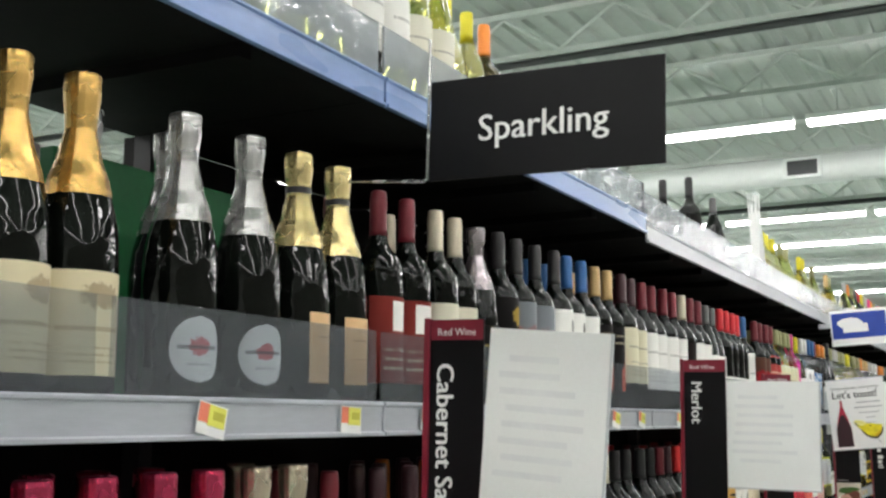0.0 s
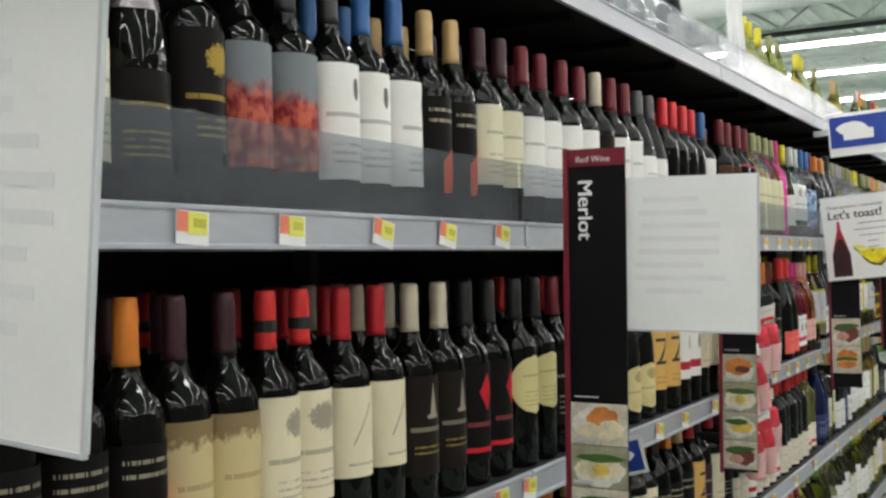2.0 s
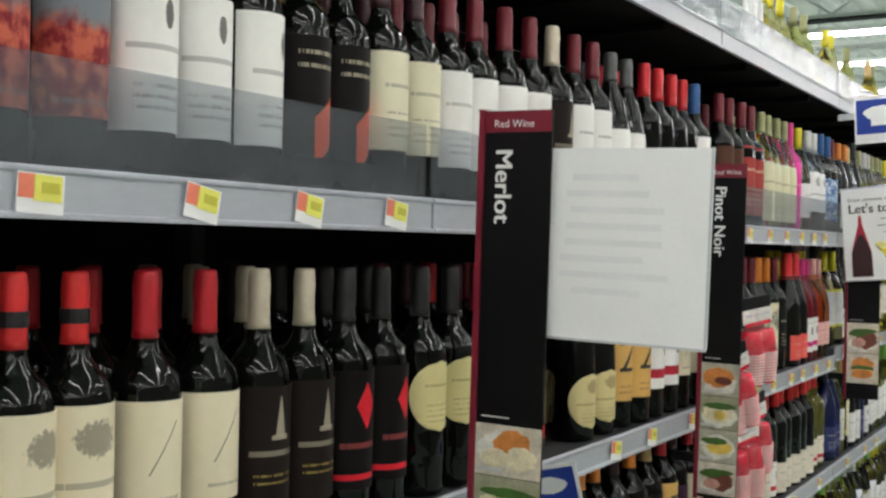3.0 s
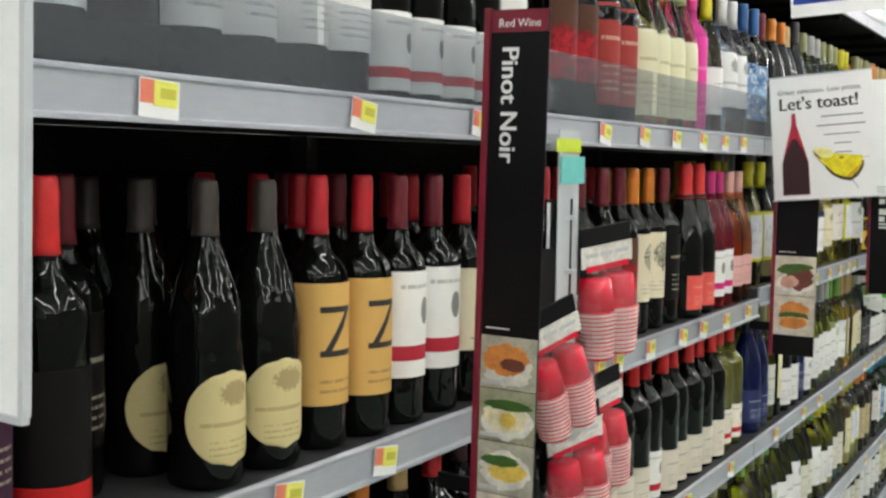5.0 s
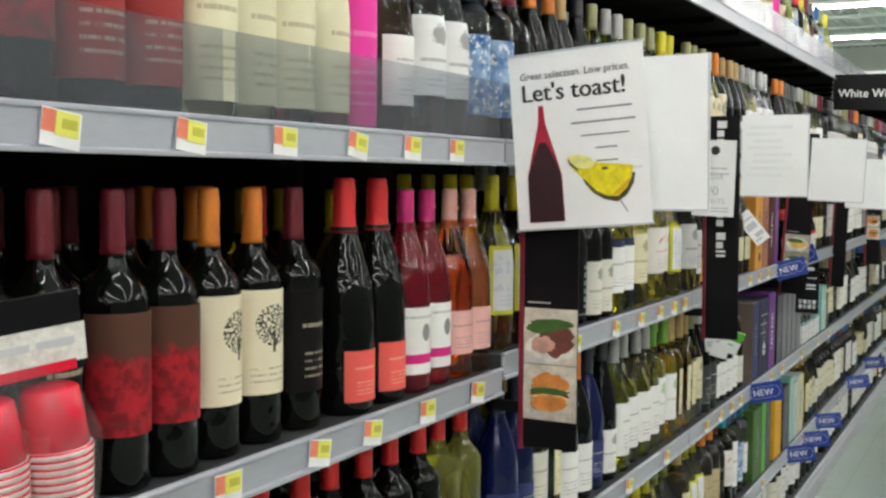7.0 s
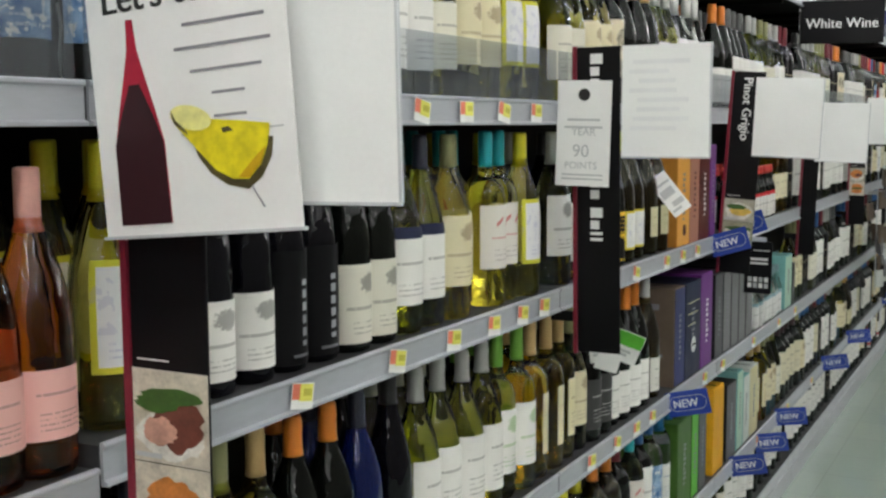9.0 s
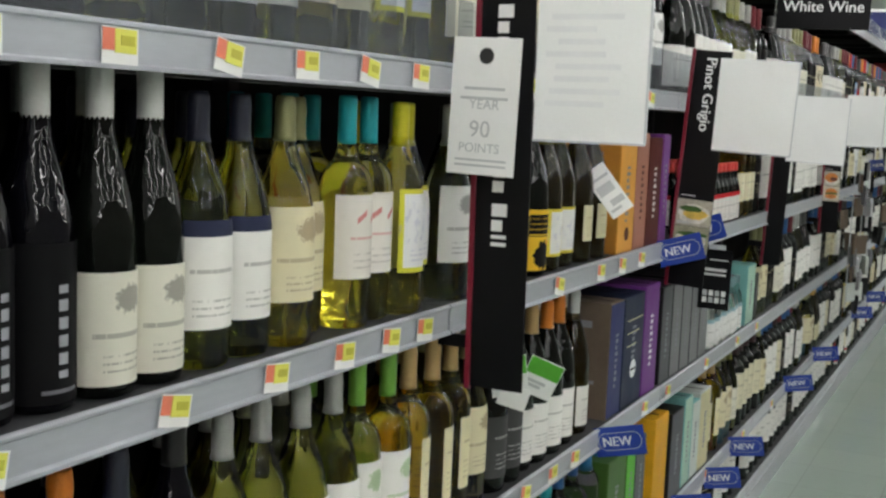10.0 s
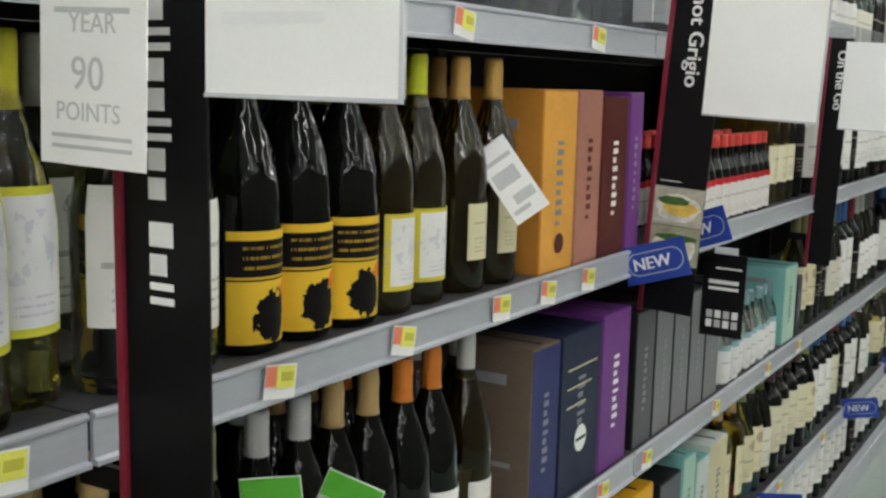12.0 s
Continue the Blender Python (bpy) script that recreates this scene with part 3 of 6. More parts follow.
def capsule_mesh(shape, material, style):
    key = ("cap", shape, material.name, style)
    if key not in MESHES:
        top = SHAPES[shape][-1][1]
        z0 = NECK[shape]
        if style == "screw":
            z0 = top - 0.062 if shape != "mini" else top - 0.024
        if style == "hood":
            z0 = 0.196
        prof = []
        steps = 7
        for i in range(steps + 1):
            z = z0 + (top - 0.004 - z0) * i / steps
            r = radius_at(shape, min(z, top - 0.005)) + 0.0009
            if style == "hood":
                r += 0.0012 * (i % 2) + (0.0035 if i >= 6 else 0.0)
            elif style == "screw":
                r = radius_at(shape, top - 0.02) + 0.0012
            elif i in (5, 6):
                r += 0.0007
            prof.append((r, z))
        prof += [(prof[-1][0] - 0.0006, top + 0.0006), (prof[-1][0] - 0.003, top + 0.0020)]
        v, f = lathe(prof, 16)
        MESHES[key] = mesh("capsule", v, f, material, smooth=style != "hood")
    return MESHES[key]


def ring_mesh(shape, material, z0, z1):
    key = ("ring", shape, material.name, z0, z1)
    if key not in MESHES:
        r = max(radius_at(shape, z0), radius_at(shape, z1)) + 0.0022
        v, f = lathe([(r, z0), (r, z1)], 16)
        MESHES[key] = mesh("neck_band", v, f, material, smooth=False)
    return MESHES[key]


def label_mesh(shape, z0, z1, arc, material, cut="square"):
    key = ("label", shape, z0, z1, arc, material.name, cut)
    if key not in MESHES:
        nu, nv = 12, (18 if cut == "round" else (9 if shape != "bordeaux" and z1 > 0.14 else 3))
        verts, faces, uvs = [], [], []
        for j in range(nv + 1):
            v = j / nv
            z = z0 + (z1 - z0) * v
            w = 1.0
            if cut == "round":
                w = math.sqrt(max(0.0, 1 - (2 * v - 1) ** 2)) + 0.004
            for i in range(nu + 1):
                u = i / nu
                a = radians(arc) * (u - 0.5) * w
                r = radius_at(shape, z) + 0.0009
                verts.append((r * math.cos(a), r * math.sin(a), z))
                uvs.append((0.5 + (u - 0.5) * w, v))
        for j in range(nv):
            for i in range(nu):
                k = j * (nu + 1) + i
                faces.append((k, k + 1, k + nu + 2, k + nu + 1))
        MESHES[key] = mesh("label", verts, faces, material, uvs, smooth=True)
    return MESHES[key]


CREAM, WHITE_L, INKB, BROWN = (0.77, 0.69, 0.50), (0.84, 0.83, 0.79), (0.05, 0.045, 0.04), (0.22, 0.13, 0.06)
BLACKL, ORANGE, REDL, GOLD = (0.007, 0.006, 0.006), (0.80, 0.14, 0.04), (0.55, 0.03, 0.04), (0.62, 0.45, 0.12)
C_PLUM, C_RED, C_CREAM, C_BLACK = (0.05, 0.016, 0.022), (0.52, 0.018, 0.028), (0.62, 0.55, 0.42), (0.020, 0.019, 0.020)
C_WINE, C_ORANGE, C_WHITE, C_SILVER = (0.16, 0.014, 0.024), (0.76, 0.23, 0.03), (0.70, 0.70, 0.68), (0.42, 0.42, 0.41)
C_GOLDF, C_YELLOW, C_TEAL, C_TAN = (0.46, 0.29, 0.09), (0.72, 0.64, 0.03), (0.02, 0.40, 0.45), (0.55, 0.37, 0.16)
C_NAVY, C_BLUE, C_PINK, C_LPINK = (0.022, 0.024, 0.042), (0.03, 0.12, 0.32), (0.62, 0.03, 0.20), (0.80, 0.42, 0.36)
C_GREEN, C_SAGE, C_SCARLET = (0.18, 0.40, 0.06), (0.30, 0.30, 0.14), (0.70, 0.03, 0.03)

# code: shape, glass, capsule colour, capsule style, label (paper, ink, accent, style), z0, z1, arc, cut, words
KINDS = {
    "tan": ("bordeaux", "dark", C_PLUM, "foil", ((0.62, 0.50, 0.27), BROWN, (0.16, 0.10, 0.045), "drip"), 0.052, 0.182, 165, "square", "dark red wine bottle with plum capsule and tan label"),
    "crest": ("bordeaux", "dark", C_SCARLET, "foil", (CREAM, INKB, REDL, "crest"), 0.060, 0.190, 165, "square", "dark red wine bottle with red capsule and crested cream label"),
    "cream": ("bordeaux", "dark", C_RED, "foil", (CREAM, INKB, REDL, "slash"), 0.072, 0.184, 165, "square", "dark red wine bottle with red capsule and cream label"),
    "brown": ("bordeaux", "dark", C_CREAM, "foil", ((0.014, 0.010, 0.009), (0.45, 0.40, 0.30), GOLD, "tower"), 0.045, 0.182, 165, "square", "dark wine bottle with cream capsule and brown label"),
    "gem": ("bordeaux", "dark", C_BLACK, "foil", (BLACKL, (0.5, 0.1, 0.1), (0.62, 0.02, 0.035), "diamond"), 0.040, 0.185, 165, "square", "black wine bottle with a red diamond on its label"),
    "moon": ("bordeaux", "dark", C_BLACK, "foil", ((0.70, 0.62, 0.30), BROWN, GOLD, "lines"), 0.088, 0.184, 150, "round", "dark wine bottle with round yellow label"),
    "moonlow": ("burgundy", "dark", (0.06, 0.05, 0.045), "foil", ((0.66, 0.56, 0.28), BROWN, GOLD, "crest"), 0.024, 0.120, 140, "round", "dark wine bottle with low round yellow label"),
    "cran": ("bordeaux", "dark", C_WINE, "foil", (WHITE_L, INKB, REDL, "lines"), 0.050, 0.185, 165, "square", "dark wine bottle with wine-red capsule and white label"),
    "redfoot": ("bordeaux", "dark", C_SCARLET, "foil", (BLACKL, BLACKL, (0.55, 0.02, 0.02), "band"), 0.010, 0.150, 165, "square", "black wine bottle with red capsule and red band"),
    "wedge": ("bordeaux", "dark", C_PLUM, "foil", (BLACKL, CREAM, ORANGE, "wedge"), 0.050, 0.170, 165, "square", "dark wine bottle with black and orange label"),
    "script": ("bordeaux", "dark", C_RED, "foil", ((0.68, 0.41, 0.13), INKB, BROWN, "strokes"), 0.052, 0.190, 165, "square", "dark red wine bottle with orange-tan label"),
    "sash": ("bordeaux", "dark", C_WINE, "foil", (WHITE_L, INKB, (0.45, 0.03, 0.05), "band"), 0.060, 0.192, 165, "square", "dark red wine bottle with white label and red band"),
    "ember": ("bordeaux", "dark", C_WINE, "foil", ((0.10, 0.045, 0.03), (0.42, 0.02, 0.03), (0.20, 0.015, 0.02), "scene"), 0.060, 0.185, 165, "square", "dark red wine bottle with brown and red label"),
    "oak": ("bordeaux", "dark", C_ORANGE, "foil", (CREAM, INKB, REDL, "tree"), 0.062, 0.188, 165, "square", "dark red wine bottle with orange capsule and cream label"),
    "coral": ("champagne", "dark", C_SCARLET, "foil", ((0.80, 0.12, 0.10), CREAM, INKB, "lines"), 0.020, 0.090, 95, "square", "black sparkling bottle with red capsule and coral label"),
    "rosy": ("burgundy", "ruby", C_PINK, "screw", (WHITE_L, INKB, C_PINK, "band"), 0.030, 0.130, 150, "square", "ruby wine bottle with magenta cap and white label"),
    "blush": ("burgundy", "rose", C_LPINK, "screw", ((0.82, 0.46, 0.42), INKB, REDL, "lines"), 0.040, 0.110, 140, "square", "rose wine bottle with pale pink cap and pink label"),
    "lemon": ("burgundy", "pale", C_YELLOW, "screw", (WHITE_L, INKB, C_YELLOW, "lines"), 0.04, 0.14, 140, "square", "pale white wine bottle with yellow cap"),
    "cork": ("bordeaux", "dark", C_PLUM, "foil", ((0.05, 0.02, 0.04), CREAM, GOLD, "lines"), 0.05, 0.17, 165, "square", "dark wine bottle with dark purple label"),
    "slate": ("hock", "navy", C_BLACK, "foil", (WHITE_L, INKB, GOLD, "crest"), 0.020, 0.116, 160, "square", "tall black wine bottle with low white label"),
    "ink": ("hock", "navy", C_WHITE, "screw", ((0.006, 0.006, 0.007), (0.45, 0.46, 0.5), INKB, "vtext"), 0.010, 0.160, 130, "square", "tall blue-black bottle with white cap and upright white lettering"),
    "rhine": ("hock", "dark", C_WHITE, "screw", ((0.74, 0.72, 0.62), INKB, GOLD, "crest"), 0.014, 0.126, 160, "square", "tall dark wine bottle with white cap and white label"),
    "cape": ("burgundy", "green", C_NAVY, "foil", (WHITE_L, INKB, (0.03, 0.035, 0.07), "topband"), 0.046, 0.166, 160, "square", "green white wine bottle with navy capsule and white label"),
    "chalk": ("burgundy", "pale", C_SAGE, "foil", ((0.74, 0.68, 0.46), BROWN, GOLD, "crest"), 0.056, 0.172, 170, "square", "pale white wine bottle with cream label"),
    "kite": ("bordeaux", "pale", C_TEAL, "screw", ((0.76, 0.72, 0.66), (0.3, 0.26, 0.24), REDL, "kites"), 0.068, 0.180, 165, "square", "white wine bottle with teal cap and white label"),
    "sun": ("burgundy", "pale", C_YELLOW, "screw", ((0.74, 0.74, 0.76), (0.3, 0.3, 0.5), (0.62, 0.60, 0.06), "border"), 0.062, 0.182, 110, "square", "white wine bottle with yellow cap and yellow-edged label"),
    "bear": ("burgundy", "dark", C_BLACK, "screw", ((0.78, 0.50, 0.04), BLACKL, (0.75, 0.14, 0.02), "bear"), 0.012, 0.124, 150, "square", "dark wine bottle with yellow and black picture label"),
    "olive": ("burgundy", "olive", (0.62, 0.66, 0.03), "screw", ((0.76, 0.76, 0.74), (0.3, 0.3, 0.5), (0.66, 0.55, 0.06), "border"), 0.030, 0.120, 120, "square", "olive wine bottle with lime cap and white label"),
    "olivet": ("burgundy", "olive", (0.64, 0.37, 0.10), "foil", ((0.66, 0.62, 0.40), BROWN, GOLD, "lines"), 0.045, 0.118, 60, "square", "olive wine bottle with tan capsule and small cream label"),
    "brut": ("champagne", "dark", C_GOLDF, "hood", ((0.70, 0.62, 0.42), BROWN, GOLD, "crest"), 0.020, 0.120, 150, "square", "dark sparkling wine bottle with gold foil hood and cream label"),
    "silver": ("champagne", "dark", C_SILVER, "hood", ((0.80, 0.80, 0.80), (0.1, 0.1, 0.1), (0.55, 0.05, 0.06), "emblem"), 0.018, 0.090, 92, "round", "dark sparkling wine bottle with silver foil hood and round label"),
    "petit": ("champagne", "navy", C_SILVER, "hood", ((0.10, 0.05, 0.04), GOLD, GOLD, "lines"), 0.03, 0.11, 120, "square", "dark blue sparkling wine bottle with silver foil hood"),
    "cava": ("champagne", "dark", (0.56, 0.46, 0.22), "hood", ((0.70, 0.46, 0.25), BROWN, GOLD, "lines"), 0.024, 0.112, 74, "square", "dark sparkling wine bottle with pale gold hood and tan label"),
    "moscato": ("champagne", "ruby", (0.60, 0.06, 0.14), "hood", ((0.6, 0.3, 0.3), CREAM, GOLD, "lines"), 0.03, 0.11, 120, "square", "sparkling bottle with pink foil hood"),
    "asti": ("champagne", "dark", (0.70, 0.60, 0.46), "hood", (CREAM, BROWN, GOLD, "crest"), 0.03, 0.11, 120, "square", "sparkling bottle with cream foil hood"),
    "ruby": ("bordeaux", "dark", C_WINE, "foil", ((0.20, 0.025, 0.02), CREAM, WHITE_L, "panel"), 0.030, 0.152, 165, "square", "dark wine bottle with deep red label and pale panel"),
    "claret": ("bordeaux", "dark", C_CREAM, "foil", ((0.72, 0.68, 0.54), INKB, GOLD, "lines"), 0.040, 0.158, 165, "square", "dark wine bottle with cream capsule and cream label"),
    "noir": ("burgundy", "dark", (0.30, 0.27, 0.28), "hood", (BLACKL, GOLD, (0.55, 0.38, 0.06), "lines"), 0.035, 0.135, 165, "square", "black wine bottle with silvery hood and black label"),
    "sunny": ("bordeaux", "dark", C_BLACK, "foil", (BLACKL, (0.66, 0.46, 0.08), GOLD, "crest"), 0.060, 0.190, 165, "square", "dark wine bottle with black and gold label"),
    "fresco": ("bordeaux", "dark", C_BLACK, "foil", ((0.20, 0.22, 0.24), (0.55, 0.13, 0.08), (0.22, 0.02, 0.03), "scene"), 0.050, 0.190, 165, "square", "dark wine bottle with painted orange and blue label"),
    "snow": ("bordeaux", "dark", C_BLUE, "foil", (WHITE_L, INKB, (0.2, 0.2, 0.3), "figure"), 0.045, 0.190, 165, "square", "dark wine bottle with tall white label"),
    "flame": ("bordeaux", "dark", C_TAN, "foil", (BLACKL, CREAM, (0.72, 0.10, 0.04), "wedge"), 0.040, 0.180, 165, "square", "dark wine bottle with tan capsule and black label"),
    "torch": ("bordeaux", "dark", C_ORANGE, "foil", (BLACKL, CREAM, ORANGE, "wedge"), 0.050, 0.170, 165, "square", "dark wine bottle with orange capsule and black label"),
    "paper": ("bordeaux", "dark", C_PLUM, "foil", ((0.72, 0.68, 0.50), INKB, GOLD, "lines"), 0.060, 0.185, 165, "square", "dark wine bottle with plum capsule and cream label"),
    "night": ("bordeaux", "dark", C_WINE, "foil", (BLACKL, CREAM, REDL, "lines"), 0.05, 0.18, 165, "square", "dark wine bottle with wine-red capsule and black label"),
    "grey": ("burgundy", "dark", (0.10, 0.10, 0.10), "foil", (WHITE_L, INKB, REDL, "lines"), 0.05, 0.16, 160, "square", "dark wine bottle with grey capsule and white label"),
    "scarlet": ("bordeaux", "dark", (0.62, 0.02, 0.03), "foil", (WHITE_L, INKB, REDL, "band"), 0.012, 0.105, 160, "square", "dark wine bottle with scarlet cap"),
    "plumo": ("bordeaux", "dark", C_WINE, "screw", ((0.36, 0.05, 0.045), CREAM, REDL, "lines"), 0.03, 0.20, 165, "square", "wine bottle with brick red label"),
    "butter": ("burgundy", "pale", C_SAGE, "foil", ((0.74, 0.70, 0.48), BROWN, GOLD, "lines"), 0.02, 0.175, 150, "square", "pale wine bottle with tall butter-coloured label"),
    "magenta": ("bordeaux", "pinkw", C_PINK, "screw", ((0.82, 0.06, 0.36), (0.85, 0.4, 0.6), C_PINK, "lines"), 0.008, 0.195, 178, "square", "hot pink wine bottle with pink sleeve"),
    "frost": ("burgundy", "clear", C_WHITE, "screw", ((0.80, 0.80, 0.78), INKB, GOLD, "crest"), 0.060, 0.180, 130, "square", "clear wine bottle with white label"),
    "sky": ("bordeaux", "clear", C_BLUE, "screw", ((0.40, 0.55, 0.72), WHITE_L, C_BLUE, "picture"), 0.04, 0.17, 150, "square", "clear wine bottle with light blue label"),
    "fern": ("burgundy", "green", C_SAGE, "screw", ((0.76, 0.74, 0.62), INKB, C_GREEN, "lines"), 0.045, 0.150, 150, "square", "green white wine bottle with cream label"),
    "pear": ("bordeaux", "gold", C_TAN, "foil", ((0.76, 0.70, 0.44), BROWN, GOLD, "lines"), 0.05, 0.17, 60, "square", "golden wine bottle with cream label"),
    "grass": ("bordeaux", "green", C_GREEN, "screw", (WHITE_L, C_GREEN, C_GREEN, "crest"), 0.05, 0.17, 150, "square", "green wine bottle with green cap"),
    "smoke": ("burgundy", "green", (0.42, 0.42, 0.40), "foil", (WHITE_L, INKB, GOLD, "lines"), 0.04, 0.16, 150, "square", "green wine bottle with grey capsule and white label"),
    "amber": ("bordeaux", "olive", C_ORANGE, "foil", ((0.55, 0.45, 0.26), BROWN, GOLD, "lines"), 0.05, 0.16, 150, "square", "amber wine bottle with orange capsule"),
    "cobalt": ("burgundy", "blue", C_NAVY, "foil", ((0.04, 0.05, 0.14), WHITE_L, WHITE_L, "lines"), 0.03, 0.11, 150, "square", "cobalt blue wine bottle"),
    "petal": ("bordeaux", "straw", C_SCARLET, "screw", ((0.78, 0.72, 0.6), INKB, REDL, "band"), 0.02, 0.10, 150, "square", "pale yellow wine bottle with red cap and white label"),
    "ruddy": ("bordeaux", "dark", C_SCARLET, "foil", ((0.72, 0.66, 0.54), INKB, REDL, "lines"), 0.010, 0.092, 150, "square", "dark red wine bottle with bright red capsule and low cream label"),
    "pewter": ("burgundy", "olive", (0.55, 0.55, 0.54), "screw", ((0.70, 0.69, 0.64), INKB, GOLD, "lines"), 0.020, 0.105, 90, "square", "olive wine bottle with silver cap and small white label"),
    "steel": ("burgundy", "dark", (0.50, 0.50, 0.50), "screw", ((0.06, 0.06, 0.06), C_WHITE, GOLD, "lines"), 0.03, 0.14, 150, "square", "dark wine bottle with silver cap"),
    "honey": ("burgundy", "dark", C_TAN, "foil", (WHITE_L, INKB, GOLD, "lines"), 0.02, 0.12, 160, "square", "dark wine bottle with tan capsule and low white label"),
    "apricot": ("burgundy", "dark", C_ORANGE, "foil", (WHITE_L, INKB, GOLD, "lines"), 0.02, 0.12, 160, "square", "dark wine bottle with orange capsule and low white label"),
    "mini": ("mini", "dark", (0.66, 0.06, 0.05), "screw", ((0.74, 0.72, 0.68), INKB, REDL, "topband"), 0.006, 0.09, 178, "square", "small wine bottle with red cap and white label"),
    "minit": ("mini", "clear", (0.20, 0.34, 0.36), "screw", ((0.74, 0.74, 0.72), INKB, (0.3, 0.45, 0.5), "topband"), 0.006, 0.09, 178, "square", "small wine bottle with grey-teal cap and white label"),
    "snowb": ("bordeaux", "dark", C_BLACK, "foil", (WHITE_L, INKB, (0.2, 0.2, 0.3), "figure"), 0.045, 0.190, 165, "square", "dark wine bottle with black capsule and tall white label"),
    "rum": ("spirit", "gold", C_BLACK, "screw", ((0.75, 0.70, 0.50), INKB, GOLD, "lines"), 0.05, 0.14, 120, "square", "golden bottle with dark cap"),
    "azure": ("spirit", "clear", (0.02, 0.20, 0.45), "screw", (WHITE_L, C_BLUE, C_BLUE, "lines"), 0.05, 0.15, 140, "square", "clear bottle with blue cap and white label"),
}
MASTERS = {}


def bottle(code, x, y, z, turn=0.0, tilt=0.0, group="wine bottles"):
    m = pose(x, y, z, 0, tilt, turn)
    if code in MASTERS:
        return copy_thing(MASTERS[code], m)
    shape, gl, cap, capstyle, lab, z0, z1, arc, cut, words = KINDS[code]
    name = "sparkling_wine_bottle" if shape == "champagne" else ("red_wine_bottle" if gl in ("dark", "ruby", "navy") else "white_wine_bottle")
    ob = new(name, body_mesh(shape, gl))
    ob.matrix_basis = m
    tagged(ob, words + (" on a shelf" if len(words.split()) < 10 else ""), "wine bottle", group)
    material = foil(cap, 0.25, 0.8) if capstyle == "hood" else foil(cap)
    child("capsule", capsule_mesh(shape, material, capstyle), ob)
    if code == "crest":
        child("neck_band", ring_mesh(shape, foil(C_BLACK), 0.262, 0.276), ob, "black neck band")
    if code == "cava":
        child("neck_band", ring_mesh(shape, foil(C_BLACK), 0.268, 0.276), ob, "black neck collar")
    if code == "coral":
        child("neck_band", ring_mesh(shape, foil(C_BLACK), 0.25, 0.256), ob, "black neck band")
    child("label", label_mesh(shape, z0, z1, arc, printed(*lab), cut), ob)
    MASTERS[code] = ob
    return ob


rng = random.Random(11)
FRONT = -0.452


REST = []      # far bottles and those behind the front row, joined at the end


def shelf_row(z, spec, deep=1, chance=0.85, x=FRONT, far=False):
    """spec: (y, code) in order along the shelf; more bottles of the kind stand behind."""
    for y, code, *more in spec:
        if code == "-":
            continue
        back = more[0] if more else 0.0
        for d in range(deep):
            if d and rng.random() > chance:
                continue
            px, py, turn = x - back - d * 0.088 + rng.uniform(-0.006, 0.004), y + rng.uniform(-0.003, 0.003), rng.uniform(-18, 10)
            if d or far:
                REST.append((code, pose(px, py, z + 0.0002, 0, 0, turn)))
            else:
                bottle(code, px, py, z + 0.0002, turn)


def run(y0, step, codes):
    return [(y0 + i * step, c) for i, c in enumerate(codes.split())]


# upper shelf
shelf_row(UP_Z, [(0.86, "brut"), (0.96, "silver"), (1.06, "brut"), (1.16, "brut"), (1.26, "petit"), (1.35, "brut"), (1.435, "brut"), (1.60, "silver"), (1.72, "silver"), (1.82, "cava"), (1.912, "cava")], 1)
shelf_row(UP_Z, [(1.53, "petit"), (1.66, "petit"), (1.25, "silver")], 1, x=-0.54)
shelf_row(UP_Z, [(2.03, "ruby"), (2.105, "ruby"), (2.20, "claret"), (2.28, "claret"), (2.36, "noir"), (2.445, "sunny"), (2.53, "fresco"), (2.615, "fresco"), (2.70, "snowb"), (2.785, "snow"), (2.868, "snow"),
                 (2.955, "flame"), (3.035, "flame"), (3.115, "paper")], 2, 0.75)
shelf_row(UP_Z, run(3.205, 0.0835, "paper cran cran cran cran brown cran cran grey grey scarlet scarlet scarlet scarlet"), 2, 0.7)
shelf_row(UP_Z, [(4.36, "snow"), (4.53, "ember"), (4.62, "ember"), (4.71, "plumo"), (4.80, "plumo"), (4.885, "butter"), (4.965, "butter"), (5.045, "butter"), (5.125, "butter"), (5.21, "magenta"),
                 (5.31, "lemon"), (5.40, "frost"), (5.485, "frost"), (5.565, "sky")], 2, 0.6)
shelf_row(UP_Z, run(5.66, 0.0835, "sky night apricot apricot honey slate chalk smoke smoke fern chalk chalk sun sun"), 2, 0.6)
shelf_row(UP_Z, run(6.90, 0.085, "fern fern chalk chalk oak honey honey honey smoke smoke frost frost frost"), 2, 0.5)
shelf_row(UP_Z, run(8.12, 0.085, "apricot apricot grey grey grey smoke smoke fern fern smoke smoke night night"), 2, 0.5)
shelf_row(UP_Z, run(9.33, 0.085, "grey grey smoke smoke smoke fern fern fern night night night oak oak"), 1, far=True)
shelf_row(UP_Z, run(10.55, 0.087, "grey grey grey smoke smoke fern night night night oak scarlet sky ember"), 1, far=True)

# middle shelf
M1 = mid_z(2.0)
shelf_row(M1, [(0.90, "moscato"), (1.0, "moscato"), (1.10, "asti"), (1.2, "moscato"), (1.3, "moscato"), (1.40, "moscato"), (1.485, "moscato"), (1.568, "moscato"), (1.653, "moscato"), (1.743, "asti"), (1.827, "asti"), (1.91, "night")], 2, 0.8)
shelf_row(M1, [(2.03, "cork"), (2.11, "cork"), (2.185, "wedge"), (2.26, "wedge"), (2.335, "torch"), (2.41, "tan"), (2.482, "tan"), (2.556, "crest"), (2.630, "crest"), (2.720, "cream"), (2.808, "cream"), (2.889, "brown"),
               (2.963, "brown"), (3.052, "gem"), (3.132, "gem")], 3, 0.7)
